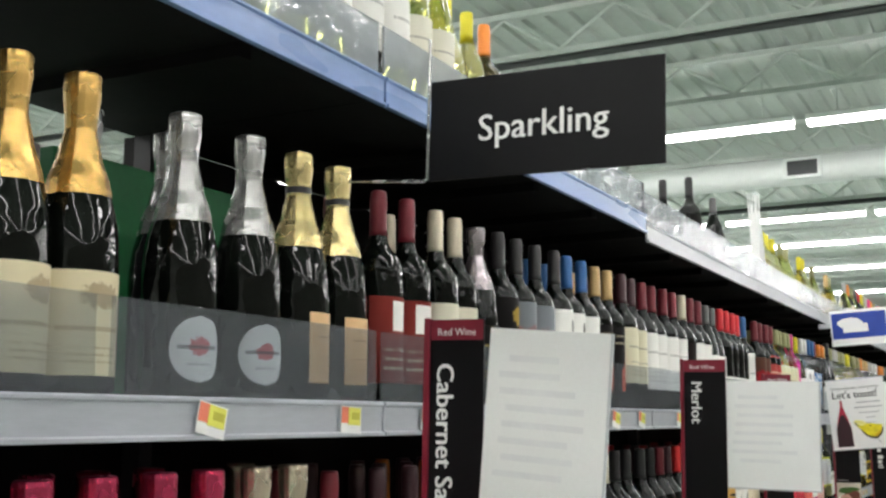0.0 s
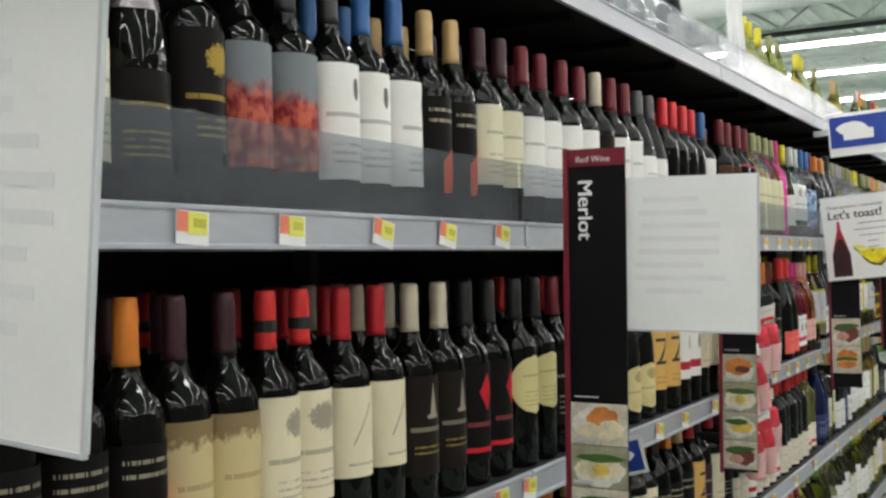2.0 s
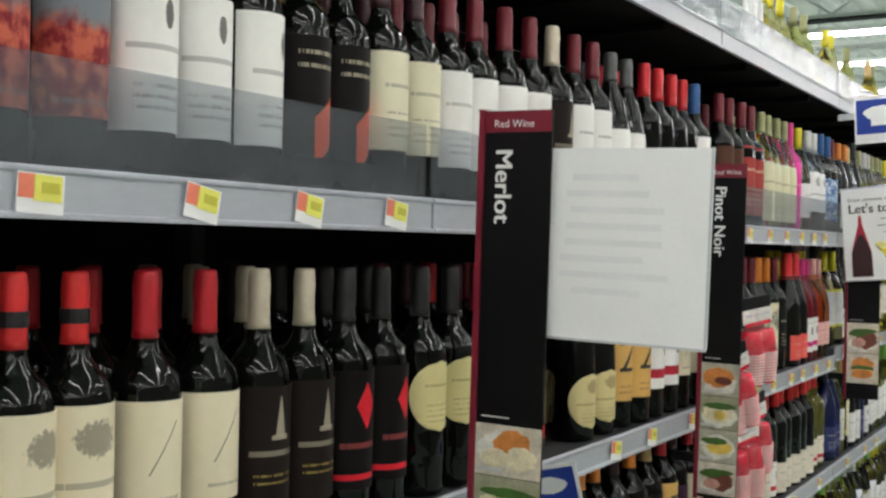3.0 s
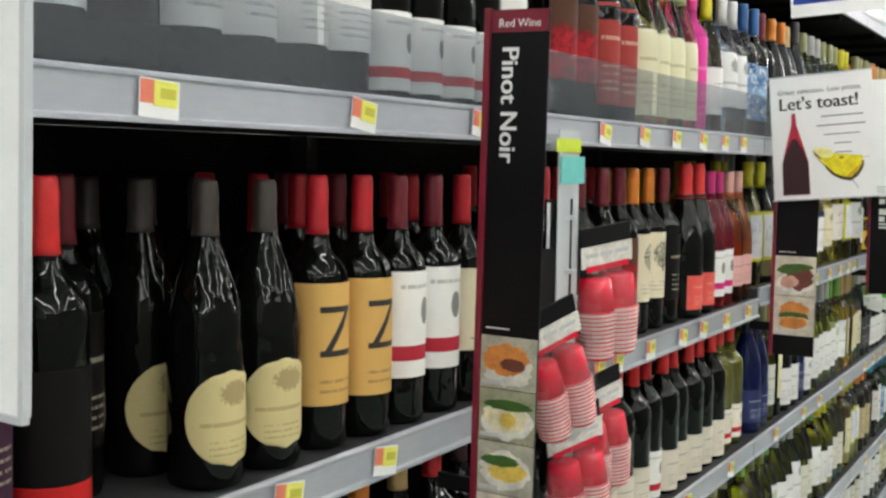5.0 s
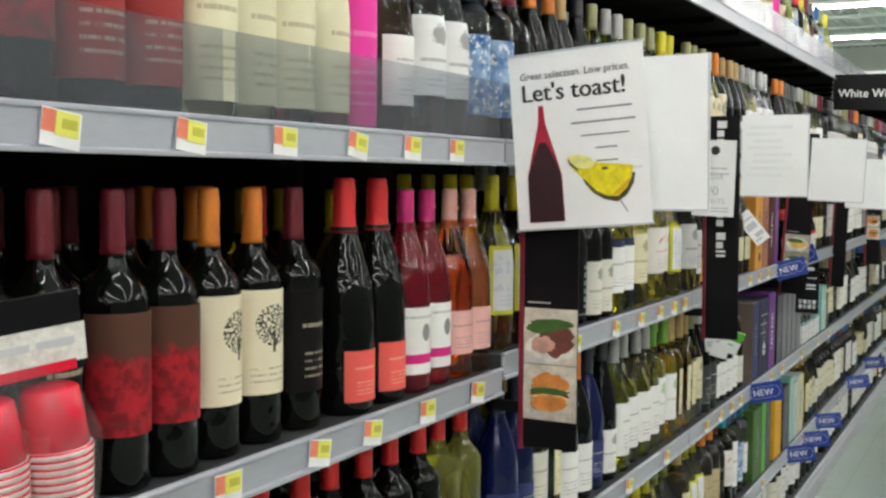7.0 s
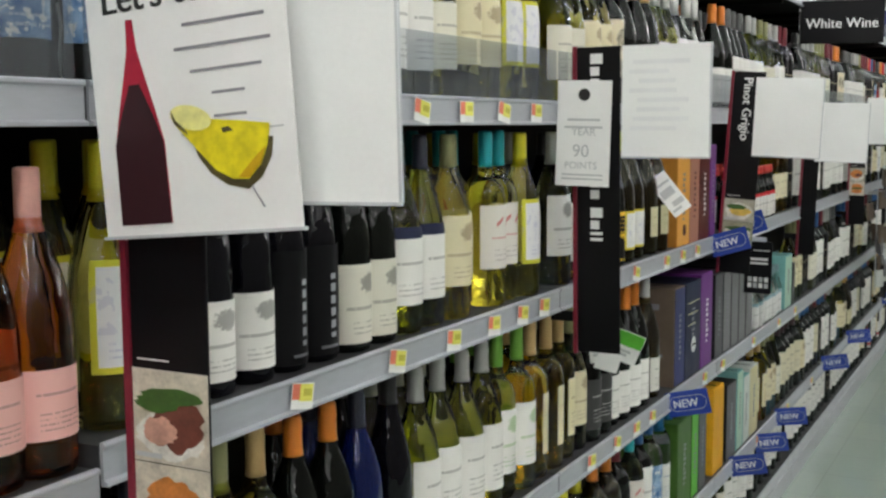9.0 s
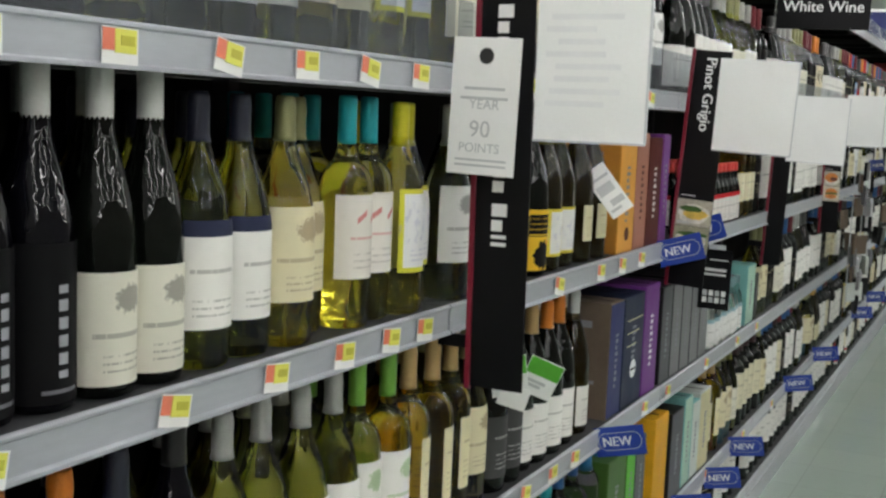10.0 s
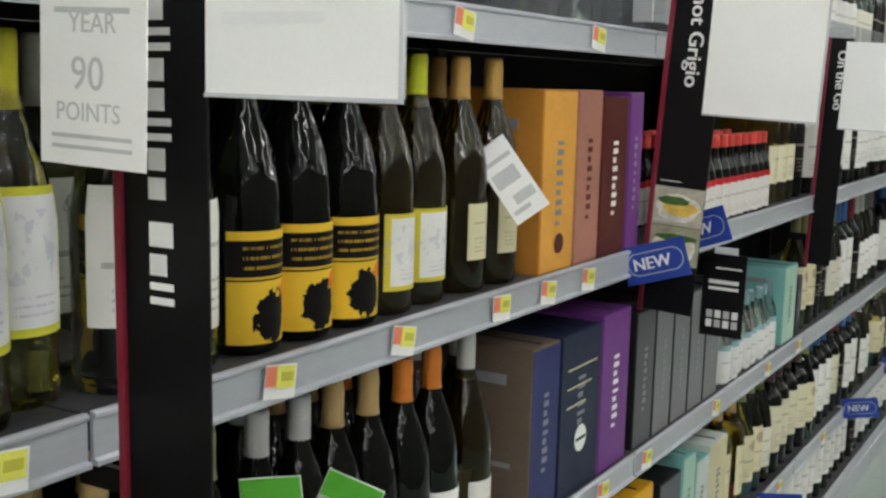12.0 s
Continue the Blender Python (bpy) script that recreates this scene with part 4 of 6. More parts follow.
shelf_row(M1, [(3.222, "moon"), (3.305, "moon"), (3.385, "night"), (3.465, "cork"), (3.545, "redfoot"), (3.635, "night", 0.08), (3.745, "moonlow"), (3.833, "moonlow"), (3.932, "script"), (4.010, "script"), (4.087, "sash"), (4.172, "sash"),
               (4.255, "cream"), (4.335, "cream")], 3, 0.7)
M2 = mid_z(5.0)
shelf_row(M2, [(4.43, "night"), (4.50, "scarlet"), (4.575, "scarlet"), (4.65, "night"), (4.743, "ember"), (4.823, "ember"), (4.903, "oak"), (4.986, "oak"), (5.078, "night"), (5.183, "coral"), (5.275, "coral"), (5.360, "rosy"), (5.437, "rosy"),
               (5.512, "blush"), (5.580, "blush")], 1)
shelf_row(M2, [(5.12, "cream"), (5.2, "lemon"), (5.30, "lemon"), (5.44, "lemon"), (5.54, "lemon"), (4.6, "scarlet"), (4.75, "ember"), (4.99, "oak"), (4.86, "night")], 2, 0.8, x=-0.545)
M3 = mid_z(7.0)
shelf_row(M3, [(5.68, "sun"), (5.765, "sun"), (5.838, "slate"), (5.917, "slate"), (5.995, "ink"), (6.069, "ink"), (6.143, "rhine"), (6.217, "rhine"), (6.296, "cape"), (6.376, "cape"), (6.456, "chalk"), (6.528, "chalk", 0.032), (6.599, "kite"),
               (6.671, "kite", 0.008), (6.744, "sun"), (6.818, "sun", 0.026)], 3, 0.6)
shelf_row(M3, [(6.905, "frost"), (6.985, "smoke"), (7.078, "bear"), (7.160, "bear"), (7.242, "bear"), (7.322, "olive"), (7.400, "olive"), (7.495, "olivet"), (7.585, "olivet")], 2, 0.9)
shelf_row(M3, run(8.20, 0.051, "mini mini mini mini mini mini mini mini mini mini mini mini mini mini"), 3, 1.0, x=-0.43)
shelf_row(M3, [(8.97, "rum"), (9.05, "rum"), (9.13, "rum"), (9.21, "night")], 2, 0.7)
shelf_row(M3, run(9.33, 0.085, "snow snow flame frost frost snow night smoke smoke grey grey snow snow"), 1, far=True)
shelf_row(M3, run(10.55, 0.087, "snow paper paper fern fern smoke smoke grey night night snow chalk chalk"), 1, far=True)
shelf_row(M3, run(11.77, 0.087, "snow paper paper fern fern smoke smoke grey night night snow chalk chalk"), 1, far=True)

# lower shelf
shelf_row(LOW_Z, run(2.85, 0.083, "night scarlet scarlet night cream cream torch flame script moon night oak oak wedge torch flame script cork cream"), 1)
shelf_row(LOW_Z, run(4.43, 0.081, "night ruddy ruddy scarlet ruddy ruddy ruddy scarlet ruddy ruddy ruddy ruddy ruddy petal petal"), 2, 0.8)
shelf_row(LOW_Z, [(5.70, "cobalt"), (5.785, "cobalt"), (5.86, "fern"), (5.935, "pear"), (6.01, "apricot"), (6.09, "apricot"), (6.17, "cobalt"), (6.26, "slate"), (6.345, "smoke"), (6.43, "smoke"), (6.51, "smoke"), (6.59, "smoke"), (6.66, "grass"),
                  (6.735, "grass"), (6.80, "pear")], 2, 0.8)
shelf_row(LOW_Z, [(6.875, "pear"), (6.95, "pear"), (7.02, "chalk"), (7.095, "steel"), (7.165, "steel"), (7.235, "honey"), (7.30, "honey"), (7.37, "apricot"), (7.44, "apricot"), (7.535, "pewter"), (7.60, "pewter", 0.05)], 2, 0.7)
shelf_row(LOW_Z, run(8.62, 0.055, "minit minit minit minit minit minit minit minit"), 2, 1.0, x=-0.43)
shelf_row(LOW_Z, run(9.33, 0.085, "chalk chalk night night fern fern snow snow night smoke smoke grey grey"), 1, far=True)
shelf_row(LOW_Z, run(10.55, 0.087, "snow snow night night paper paper chalk fern smoke night night grey grey"), 1, far=True)
shelf_row(LOW_Z, run(11.77, 0.087, "snow snow night night paper paper chalk fern smoke night night grey grey"), 1, far=True)

# second shelf from the floor
shelf_row(LOW2_Z, run(3.22, 0.084, "night scarlet cream night night ruddy ruddy cream cork cork night scarlet cream"), 1)
shelf_row(LOW2_Z, run(4.44, 0.084, "ruddy ruddy night cream cream petal petal scarlet scarlet blush blush rosy chalk chalk"), 1)
shelf_row(LOW2_Z, run(5.68, 0.083, "grass fern fern grass smoke smoke frost fern fern grass lemon lemon fern fern"), 1)
shelf_row(LOW2_Z, run(6.90, 0.085, "pear sun sun amber amber night kite snow sky azure azure"), 1)
shelf_row(LOW2_Z, run(8.72, 0.085, "pear pear chalk chalk fern paper paper"), 1)
shelf_row(LOW2_Z, run(9.33, 0.085, "paper paper chalk snow snow snow paper night snow snow night smoke smoke"), 1, far=True)
shelf_row(LOW2_Z, run(10.55, 0.087, "chalk chalk olivet olivet snow snow paper night grey grey snow snow night"), 1, far=True)
shelf_row(LOW2_Z, run(11.77, 0.087, "chalk chalk olivet olivet snow snow paper night grey grey snow snow night"), 1, far=True)

# base deck: big jugs and bottles
shelf_row(BASE_Z, run(5.68, 0.094, "fern smoke smoke snow snow chalk chalk grey grey fern fern snow snow"), 1)
shelf_row(BASE_Z, run(6.92, 0.094, "smoke fern fern snow snow grey grey chalk chalk fern snow snow"), 1)
shelf_row(BASE_Z, run(8.12, 0.1, "fern fern smoke snow snow snow night night snow snow snow"), 1)
shelf_row(BASE_Z, run(9.33, 0.094, "snow snow snow snow grey grey snow snow snow night snow snow snow"), 1, far=True)
shelf_row(BASE_Z, run(10.55, 0.094, "snow snow snow grey grey grey snow paper paper night ember scarlet snow"), 1, far=True)

shelf_row(M3, run(12.99, 0.088, "snow paper paper fern fern smoke smoke grey night night snow chalk chalk"), 1, far=True)
shelf_row(M3, run(14.21, 0.088, "snow paper paper fern fern smoke smoke grey night night snow chalk chalk"), 1, far=True)
shelf_row(M3, run(15.43, 0.088, "snow paper paper fern fern smoke smoke grey night night snow chalk chalk"), 1, far=True)
shelf_row(LOW_Z, run(12.99, 0.088, "snow snow night night paper paper chalk fern smoke night night grey grey"), 1, far=True)
shelf_row(LOW_Z, run(14.21, 0.088, "snow snow night night paper paper chalk fern smoke night night grey grey"), 1, far=True)
shelf_row(LOW_Z, run(15.43, 0.088, "snow snow night night paper paper chalk fern smoke night night grey grey"), 1, far=True)
shelf_row(LOW2_Z, run(12.99, 0.088, "chalk chalk olivet olivet snow snow paper night grey grey snow snow night"), 1, far=True)
shelf_row(LOW2_Z, run(14.21, 0.088, "chalk chalk olivet olivet snow snow paper night grey grey snow snow night"), 1, far=True)
shelf_row(LOW2_Z, run(15.43, 0.088, "chalk chalk olivet olivet snow snow paper night grey grey snow snow night"), 1, far=True)
shelf_row(UP_Z, run(12.99, 0.088, "grey grey scarlet smoke ember fern night night oak oak scarlet sky ember"), 1, far=True)
shelf_row(UP_Z, run(14.21, 0.088, "grey grey scarlet smoke ember fern night night oak oak scarlet sky ember"), 1, far=True)
shelf_row(UP_Z, run(15.43, 0.088, "grey grey scarlet smoke ember fern night night oak oak scarlet sky ember"), 1, far=True)
shelf_row(BASE_Z, run(12.99, 0.088, "snow snow snow grey grey grey snow paper paper night ember scarlet snow"), 1, far=True)
shelf_row(BASE_Z, run(14.21, 0.088, "snow snow snow grey grey grey snow paper paper night ember scarlet snow"), 1, far=True)
shelf_row(BASE_Z, run(15.43, 0.088, "snow snow snow grey grey grey snow paper paper night ember scarlet snow"), 1, far=True)
shelf_row(UP_Z, run(11.77, 0.088, "grey oak scarlet smoke snow fern night night oak snow scarlet snow ember"), 1, far=True)
shelf_row(BASE_Z, run(11.77, 0.088, "grey oak scarlet smoke snow fern night night oak snow scarlet snow ember"), 1, far=True)
# top shelf
shelf_row(top_z(2.0), [(1.30, "smoke"), (1.385, "fern"), (1.47, "smoke"), (1.555, "smoke"), (1.638, "fern"), (1.72, "smoke"), (1.80, "smoke"), (1.885, "smoke"), (1.97, "grey"), (2.05, "smoke"), (2.13, "fern"), (2.21, "fern")], 1, x=-0.46)
shelf_row(top_z(2.0), [(2.42, "lemon"), (2.51, "lemon"), (2.60, "amber"), (2.33, "lemon")], 1, x=-0.55)
shelf_row(top_z(4.0), [(4.48, "grey"), (5.28, "lemon"), (5.38, "lemon"), (5.50, "lemon"), (5.66, "fern"), (5.8, "fern"), (6.1, "lemon"), (6.2, "lemon"), (6.5, "fern"), (6.9, "pear"), (7.0, "fern")], 1, x=-0.56)
for bx in (-0.71, -0.635, -0.55):
    bottle("gem", bx, 4.13, top_z(4.0) + 0.0002, 10)
shelf_row(top_z(8.0), run(7.3, 0.13, "smoke oak fern grey scarlet lemon fern smoke magenta oak fern sky scarlet lemon ember grey sky fern lemon"), 1, x=-0.52)


def join_rest():
    """One mesh for the bottles that cannot be picked apart: back rows and the far bays."""
    verts, faces, fm, uvs, mats = [], [], [], [], []
    for code, m in REST:
        master = MASTERS.get(code) or bottle(code, -0.6, 40.0, 0.0)
        for o in (master, *master.children):
            me = o.data
            mt = me.materials[0]
            if mt not in mats:
                mats.append(mt)
            k, n0 = mats.index(mt), len(verts)
            verts += [tuple(m @ v.co) for v in me.vertices]
            uv = [(0.0, 0.0)] * len(me.vertices)
            if me.uv_layers:
                for lp in me.loops:
                    uv[lp.vertex_index] = tuple(me.uv_layers[0].data[lp.index].uv)
            uvs += uv
            for p in me.polygons:
                faces.append(tuple(n0 + i for i in p.vertices))
                fm.append(k)
    tagged(new("bottle_rows", mesh("bottle_rows", verts, faces, mats, uvs, True, fm)), "rows of wine bottles at the back and far down the shelves", "wine bottles", kind="stuff")


join_rest()


# ---- boxed wine ----
M_DIM = surface("print_dim", (0.26, 0.26, 0.29), 0.6, 0.0, 0.1, 20, 200, 0.0)
def carton(y0, y1, z, h, depth, face, side, label, x1=-0.412, words=None):
    """A wine box: its narrow printed front faces the aisle."""
    th = empty("wine_box", pose(0, 0, z + 0.0003), label, "wine box", "boxed wine")
    w = y1 - y0
    b = box_part("carton", (x1 - depth, x1, y0, y1, 0, h), side, th, bevel=0.002)
    box_part("front_print", (x1 + 0.0002, x1 + 0.0012, y0 + 0.002, y1 - 0.002, 0.003, h - 0.003), face, th, "printed front panel")
    box_part("flap", (x1 - depth + 0.01, x1 - 0.01, y0 + w * 0.48, y0 + w * 0.52, h + 0.0002, h + 0.0012), M_INK, th, "top flap seam")
    # bars of lettering up the front and on the side that faces down the aisle
    for k in range(9):
        box_part("print_bar", (x1 + 0.0014, x1 + 0.002, y0 + w * 0.42, y0 + w * (0.60 if k % 3 else 0.54), h * (0.26 + 0.055 * k), h * (0.26 + 0.055 * k) + (0.0085 if k % 4 else 0.006)), words or M_DIM, th)
    box_part("print_bar", (x1 - depth * 0.7, x1 - depth * 0.2, y0 - 0.001, y0 - 0.0002, h * 0.78, h * 0.84), words or M_DIM, th)
    box_part("print_bar", (x1 - depth * 0.75, x1 - depth * 0.15, y0 - 0.001, y0 - 0.0002, h * 0.30, h * 0.33), words or M_DIM, th)
    return th


def card_colour(name, col):
    return surface(name, col, 0.45, 0.0, 0.12, 12, 120, 0.05, sheen=0.2)


CB = {k: card_colour("carton_" + k, c) for k, c in dict(
    orange=(0.78, 0.38, 0.07), amber=(0.56, 0.24, 0.04), pink=(0.42, 0.19, 0.14), maroon=(0.10, 0.022, 0.018), purple=(0.17, 0.045, 0.24), navy=(0.013, 0.019, 0.050), blue=(0.030, 0.036, 0.13),
    brown=(0.16, 0.12, 0.09), black=(0.012, 0.012, 0.013), grey=(0.10, 0.10, 0.11), silver=(0.20, 0.20, 0.21), yellow=(0.78, 0.40, 0.02), teal=(0.22, 0.50, 0.48), mint=(0.42, 0.62, 0.50), pale=(0.62, 0.66, 0.62),
    green=(0.06, 0.14, 0.025), lime=(0.12, 0.48, 0.05), cream=(0.66, 0.60, 0.36), red=(0.5, 0.03, 0.03)).items()}
ORANGE_BOX = carton(7.66, 7.772, M3, 0.265, 0.20, CB["orange"], CB["amber"], "orange boxed wine carton on the middle shelf")
carton(7.778, 7.866, M3, 0.265, 0.20, CB["pink"], CB["pink"], "dusty rose boxed wine carton on the middle shelf", words=CB["maroon"])
carton(7.872, 7.975, M3, 0.255, 0.20, CB["maroon"], CB["maroon"], "dark maroon boxed wine carton with white lettering", words=M_PAPER)
carton(7.982, 8.04, M3, 0.262, 0.20, CB["purple"], CB["purple"], "narrow purple boxed wine carton")
carton(7.655, 7.748, LOW_Z, 0.262, 0.21, CB["blue"], CB["brown"], "blue and brown boxed wine carton on the lower shelf")
NAVY_BOX = carton(7.754, 7.905, LOW_Z, 0.262, 0.20, CB["navy"], CB["navy"], "navy boxed wine carton with white seal")
carton(7.912, 8.03, LOW_Z, 0.270, 0.20, CB["purple"], CB["purple"], "purple boxed wine carton with white lettering", words=M_PAPER)
for k in range(5):
    carton(8.065 + k * 0.098, 8.155 + k * 0.098, LOW_Z, 0.25 - 0.004 * (k % 2), 0.17, CB["silver"] if k else CB["grey"], CB["black"], "black and silver boxed wine carton")
carton(9.08, 9.20, LOW_Z, 0.20, 0.18, CB["mint"], CB["teal"], "mint green boxed wine carton")
carton(9.21, 9.262, LOW_Z, 0.16, 0.16, CB["black"], CB["black"], "small black cardboard carton on the lower shelf")
carton(7.84, 7.905, LOW2_Z, 0.25, 0.18, CB["lime"], CB["green"], "bright green boxed wine carton")
carton(7.915, 7.99, LOW2_Z, 0.25, 0.18, CB["grey"], CB["grey"], "grey boxed wine carton")
carton(8.07, 8.19, LOW2_Z, 0.262, 0.14, CB["yellow"], CB["yellow"], "yellow-orange boxed wine carton", words=CB["orange"])
carton(8.23, 8.35, LOW2_Z, 0.24, 0.18, CB["grey"], CB["black"], "black boxed wine carton")
carton(8.365, 8.44, LOW2_Z, 0.255, 0.18, CB["mint"], CB["teal"], "teal boxed wine carton")
carton(8.45, 8.53, LOW2_Z, 0.225, 0.18, CB["pale"], CB["teal"], "pale blue boxed wine carton")
carton(8.54, 8.66, LOW2_Z, 0.235, 0.18, CB["cream"], CB["pale"], "cream boxed wine carton")
carton(7.70, 7.83, LOW2_Z, 0.245, 0.18, CB["green"], CB["green"], "dark green boxed wine carton")
carton(1.42, 1.56, UP_Z, 0.30, 0.12, CB["silver"], CB["silver"], "grey carton standing behind the sparkling wine", x1=-0.64)


def seal(box, x1, y, z, r, material):
    n = 20
    vs = [(xx, y + r * math.cos(2 * math.pi * k / n), z + r * math.sin(2 * math.pi * k / n)) for xx in (x1, x1 + 0.0006) for k in range(n)]
    fs = [tuple(range(n - 1, -1, -1)), tuple(range(n, 2 * n))] + [(k, (k + 1) % n, n + (k + 1) % n, n + k) for k in range(n)]
    child("seal", mesh("seal", vs, fs, material), box, "round printed seal")


seal(NAVY_BOX, -0.4094, 7.83, 0.088, 0.022, M_PAPER)
box_part("seal_line", (-0.4086, -0.4082, 7.812, 7.848, 0.085, 0.090), M_INK, NAVY_BOX)
for k in range(3):
    box_part("print_bar", (-0.4094, -0.4088, 7.775, 7.885 - 0.02 * k, 0.205 - 0.030 * k, 0.208 - 0.030 * k), CB["cream"], NAVY_BOX)
seal(ORANGE_BOX, -0.4094, 7.72, 0.042, 0.015, CB["maroon"])
M_GREENBOX = card_colour("carton_leaf", (0.012, 0.16, 0.05))
carton(1.60, 2.0, UP_Z, 0.31, 0.14, M_GREENBOX, M_GREENBOX, "dark green carton standing behind the sparkling wine", x1=-0.66, words=M_GREENBOX)


# ---- category flags ----
def facing(x, y, z, turn=0.0):
    """A card's own frame: x to the right, y up, z towards a viewer who comes up the aisle."""
    return pose(x, y, z, 90, 0, 0) @ pose(0, 0, 0, 0, 0, turn)


def flat(name, x0, x1, y0, y1, z0, z1, material, parent, label="", bevel=0.0):
    return box_part(name, (x0, x1, y0, y1, z0, z1), material, parent, label, bevel)


def disc(name, cx, cy, rx, ry, z, material, parent, n=18, wob=0.0, label=""):
    r = random.Random(int(cx * 1e4) ^ int(cy * 1e4))
    verts = [(cx + rx * (1 + r.uniform(-wob, wob)) * math.cos(2 * math.pi * k / n), cy + ry * (1 + r.uniform(-wob, wob)) * math.sin(2 * math.pi * k / n), zz) for zz in (z, z + 0.0005) for k in range(n)]
    faces = [tuple(range(n - 1, -1, -1)), tuple(range(n, 2 * n))] + [(k, (k + 1) % n, n + (k + 1) % n, n + k) for k in range(n)]
    return child(name, mesh(name, verts, faces, material), parent, label)


FOOD = {k: surface("food_" + k, c, 0.5, 0, 0.32, 46, 240, 0.0) for k, c in dict(bun=(0.62, 0.22, 0.05), meat=(0.16, 0.045, 0.03), green=(0.05, 0.12, 0.02), cream=(0.74, 0.66, 0.46), egg=(0.74, 0.52, 0.10), plate=(0.72, 0.70, 0.64), cheese=(0.80, 0.56, 0.22),
                                                                                  pink=(0.62, 0.34, 0.26), board=(0.34, 0.33, 0.22), cloth=(0.62, 0.56, 0.46), tray=(0.44, 0.42, 0.34)).items()}
DISHES = {
    "roast": (("plate", 0.0, -0.3, 0.9, 0.5), ("bun", -0.1, 0.15, 0.7, 0.5), ("meat", 0.2, -0.05, 0.4, 0.2)),
    "eggs": (("plate", 0.0, -0.2, 0.85, 0.6), ("cream", 0.0, -0.1, 0.7, 0.42), ("egg", 0.05, -0.15, 0.26, 0.24), ("green", 0.05, 0.5, 0.8, 0.16)),
    "steak": (("plate", 0.0, -0.45, 0.95, 0.45), ("meat", 0.25, -0.1, 0.72, 0.5), ("pink", -0.3, -0.35, 0.4, 0.25), ("green", -0.35, 0.35, 0.6, 0.16), ("green", 0.1, 0.55, 0.7, 0.14)),
    "burger": (("bun", 0.0, 0.35, 0.62, 0.35), ("meat", 0.0, -0.05, 0.66, 0.16), ("green", 0.0, 0.08, 0.64, 0.1), ("cheese", 0.0, -0.2, 0.62, 0.1), ("bun", 0.0, -0.42, 0.6, 0.25)),
    "cheese": (("plate", -0.3, 0.0, 0.6, 0.6), ("bun", 0.15, 0.35, 0.5, 0.42), ("cream", 0.45, -0.3, 0.45, 0.4), ("cream", -0.4, -0.35, 0.4, 0.3)),
    "salad": (("plate", 0.0, -0.1, 0.9, 0.6), ("egg", 0.1, -0.1, 0.6, 0.32), ("green", -0.2, 0.35, 0.6, 0.18)),
}


DISH_GROUND = {"roast": "tray", "eggs": "board", "steak": "cloth", "burger": "cloth", "cheese": "cloth", "salad": "tray"}


def blank_sheet(x0, x1, z0, z1, y, tilt, faint, alone=False, words="white paper sheet with faint print in a clear holder"):
    th = empty("paper_sign", facing(x0, y, z0, tilt), words, "paper sign", "paper signs on flags")
    w, h = x1 - x0, z1 - z0
    flat("sheet", 0, w, 0, h, 0, 0.0012, M_PAPER, th)
    flat("holder_edge", 0.0, w + 0.002, -0.003, 0.0, -0.001, 0.003, M_FROST, th, "clear plastic holder edge")
    flat("holder_edge", w, w + 0.003, 0, h, -0.001, 0.003, M_FROST, th, "clear plastic holder edge")
    if alone:
        flat("arm", -(x0 + 0.402), 0.0, h * 0.5, h * 0.5 + 0.006, -0.004, -0.0012, M_FROST, th, "clear arm to the shelf edge")
    r = random.Random(int(y * 100))
    if faint:
        for k in range(8):
            v = h * (0.83 - 0.085 * k)
            u = r.uniform(0.08, 0.2)
            flat("print_bar", w * u, w * (u + r.uniform(0.4, 0.68)), v, v + 0.008, 0.0014, 0.0018, M_FAINT, th)
    return th


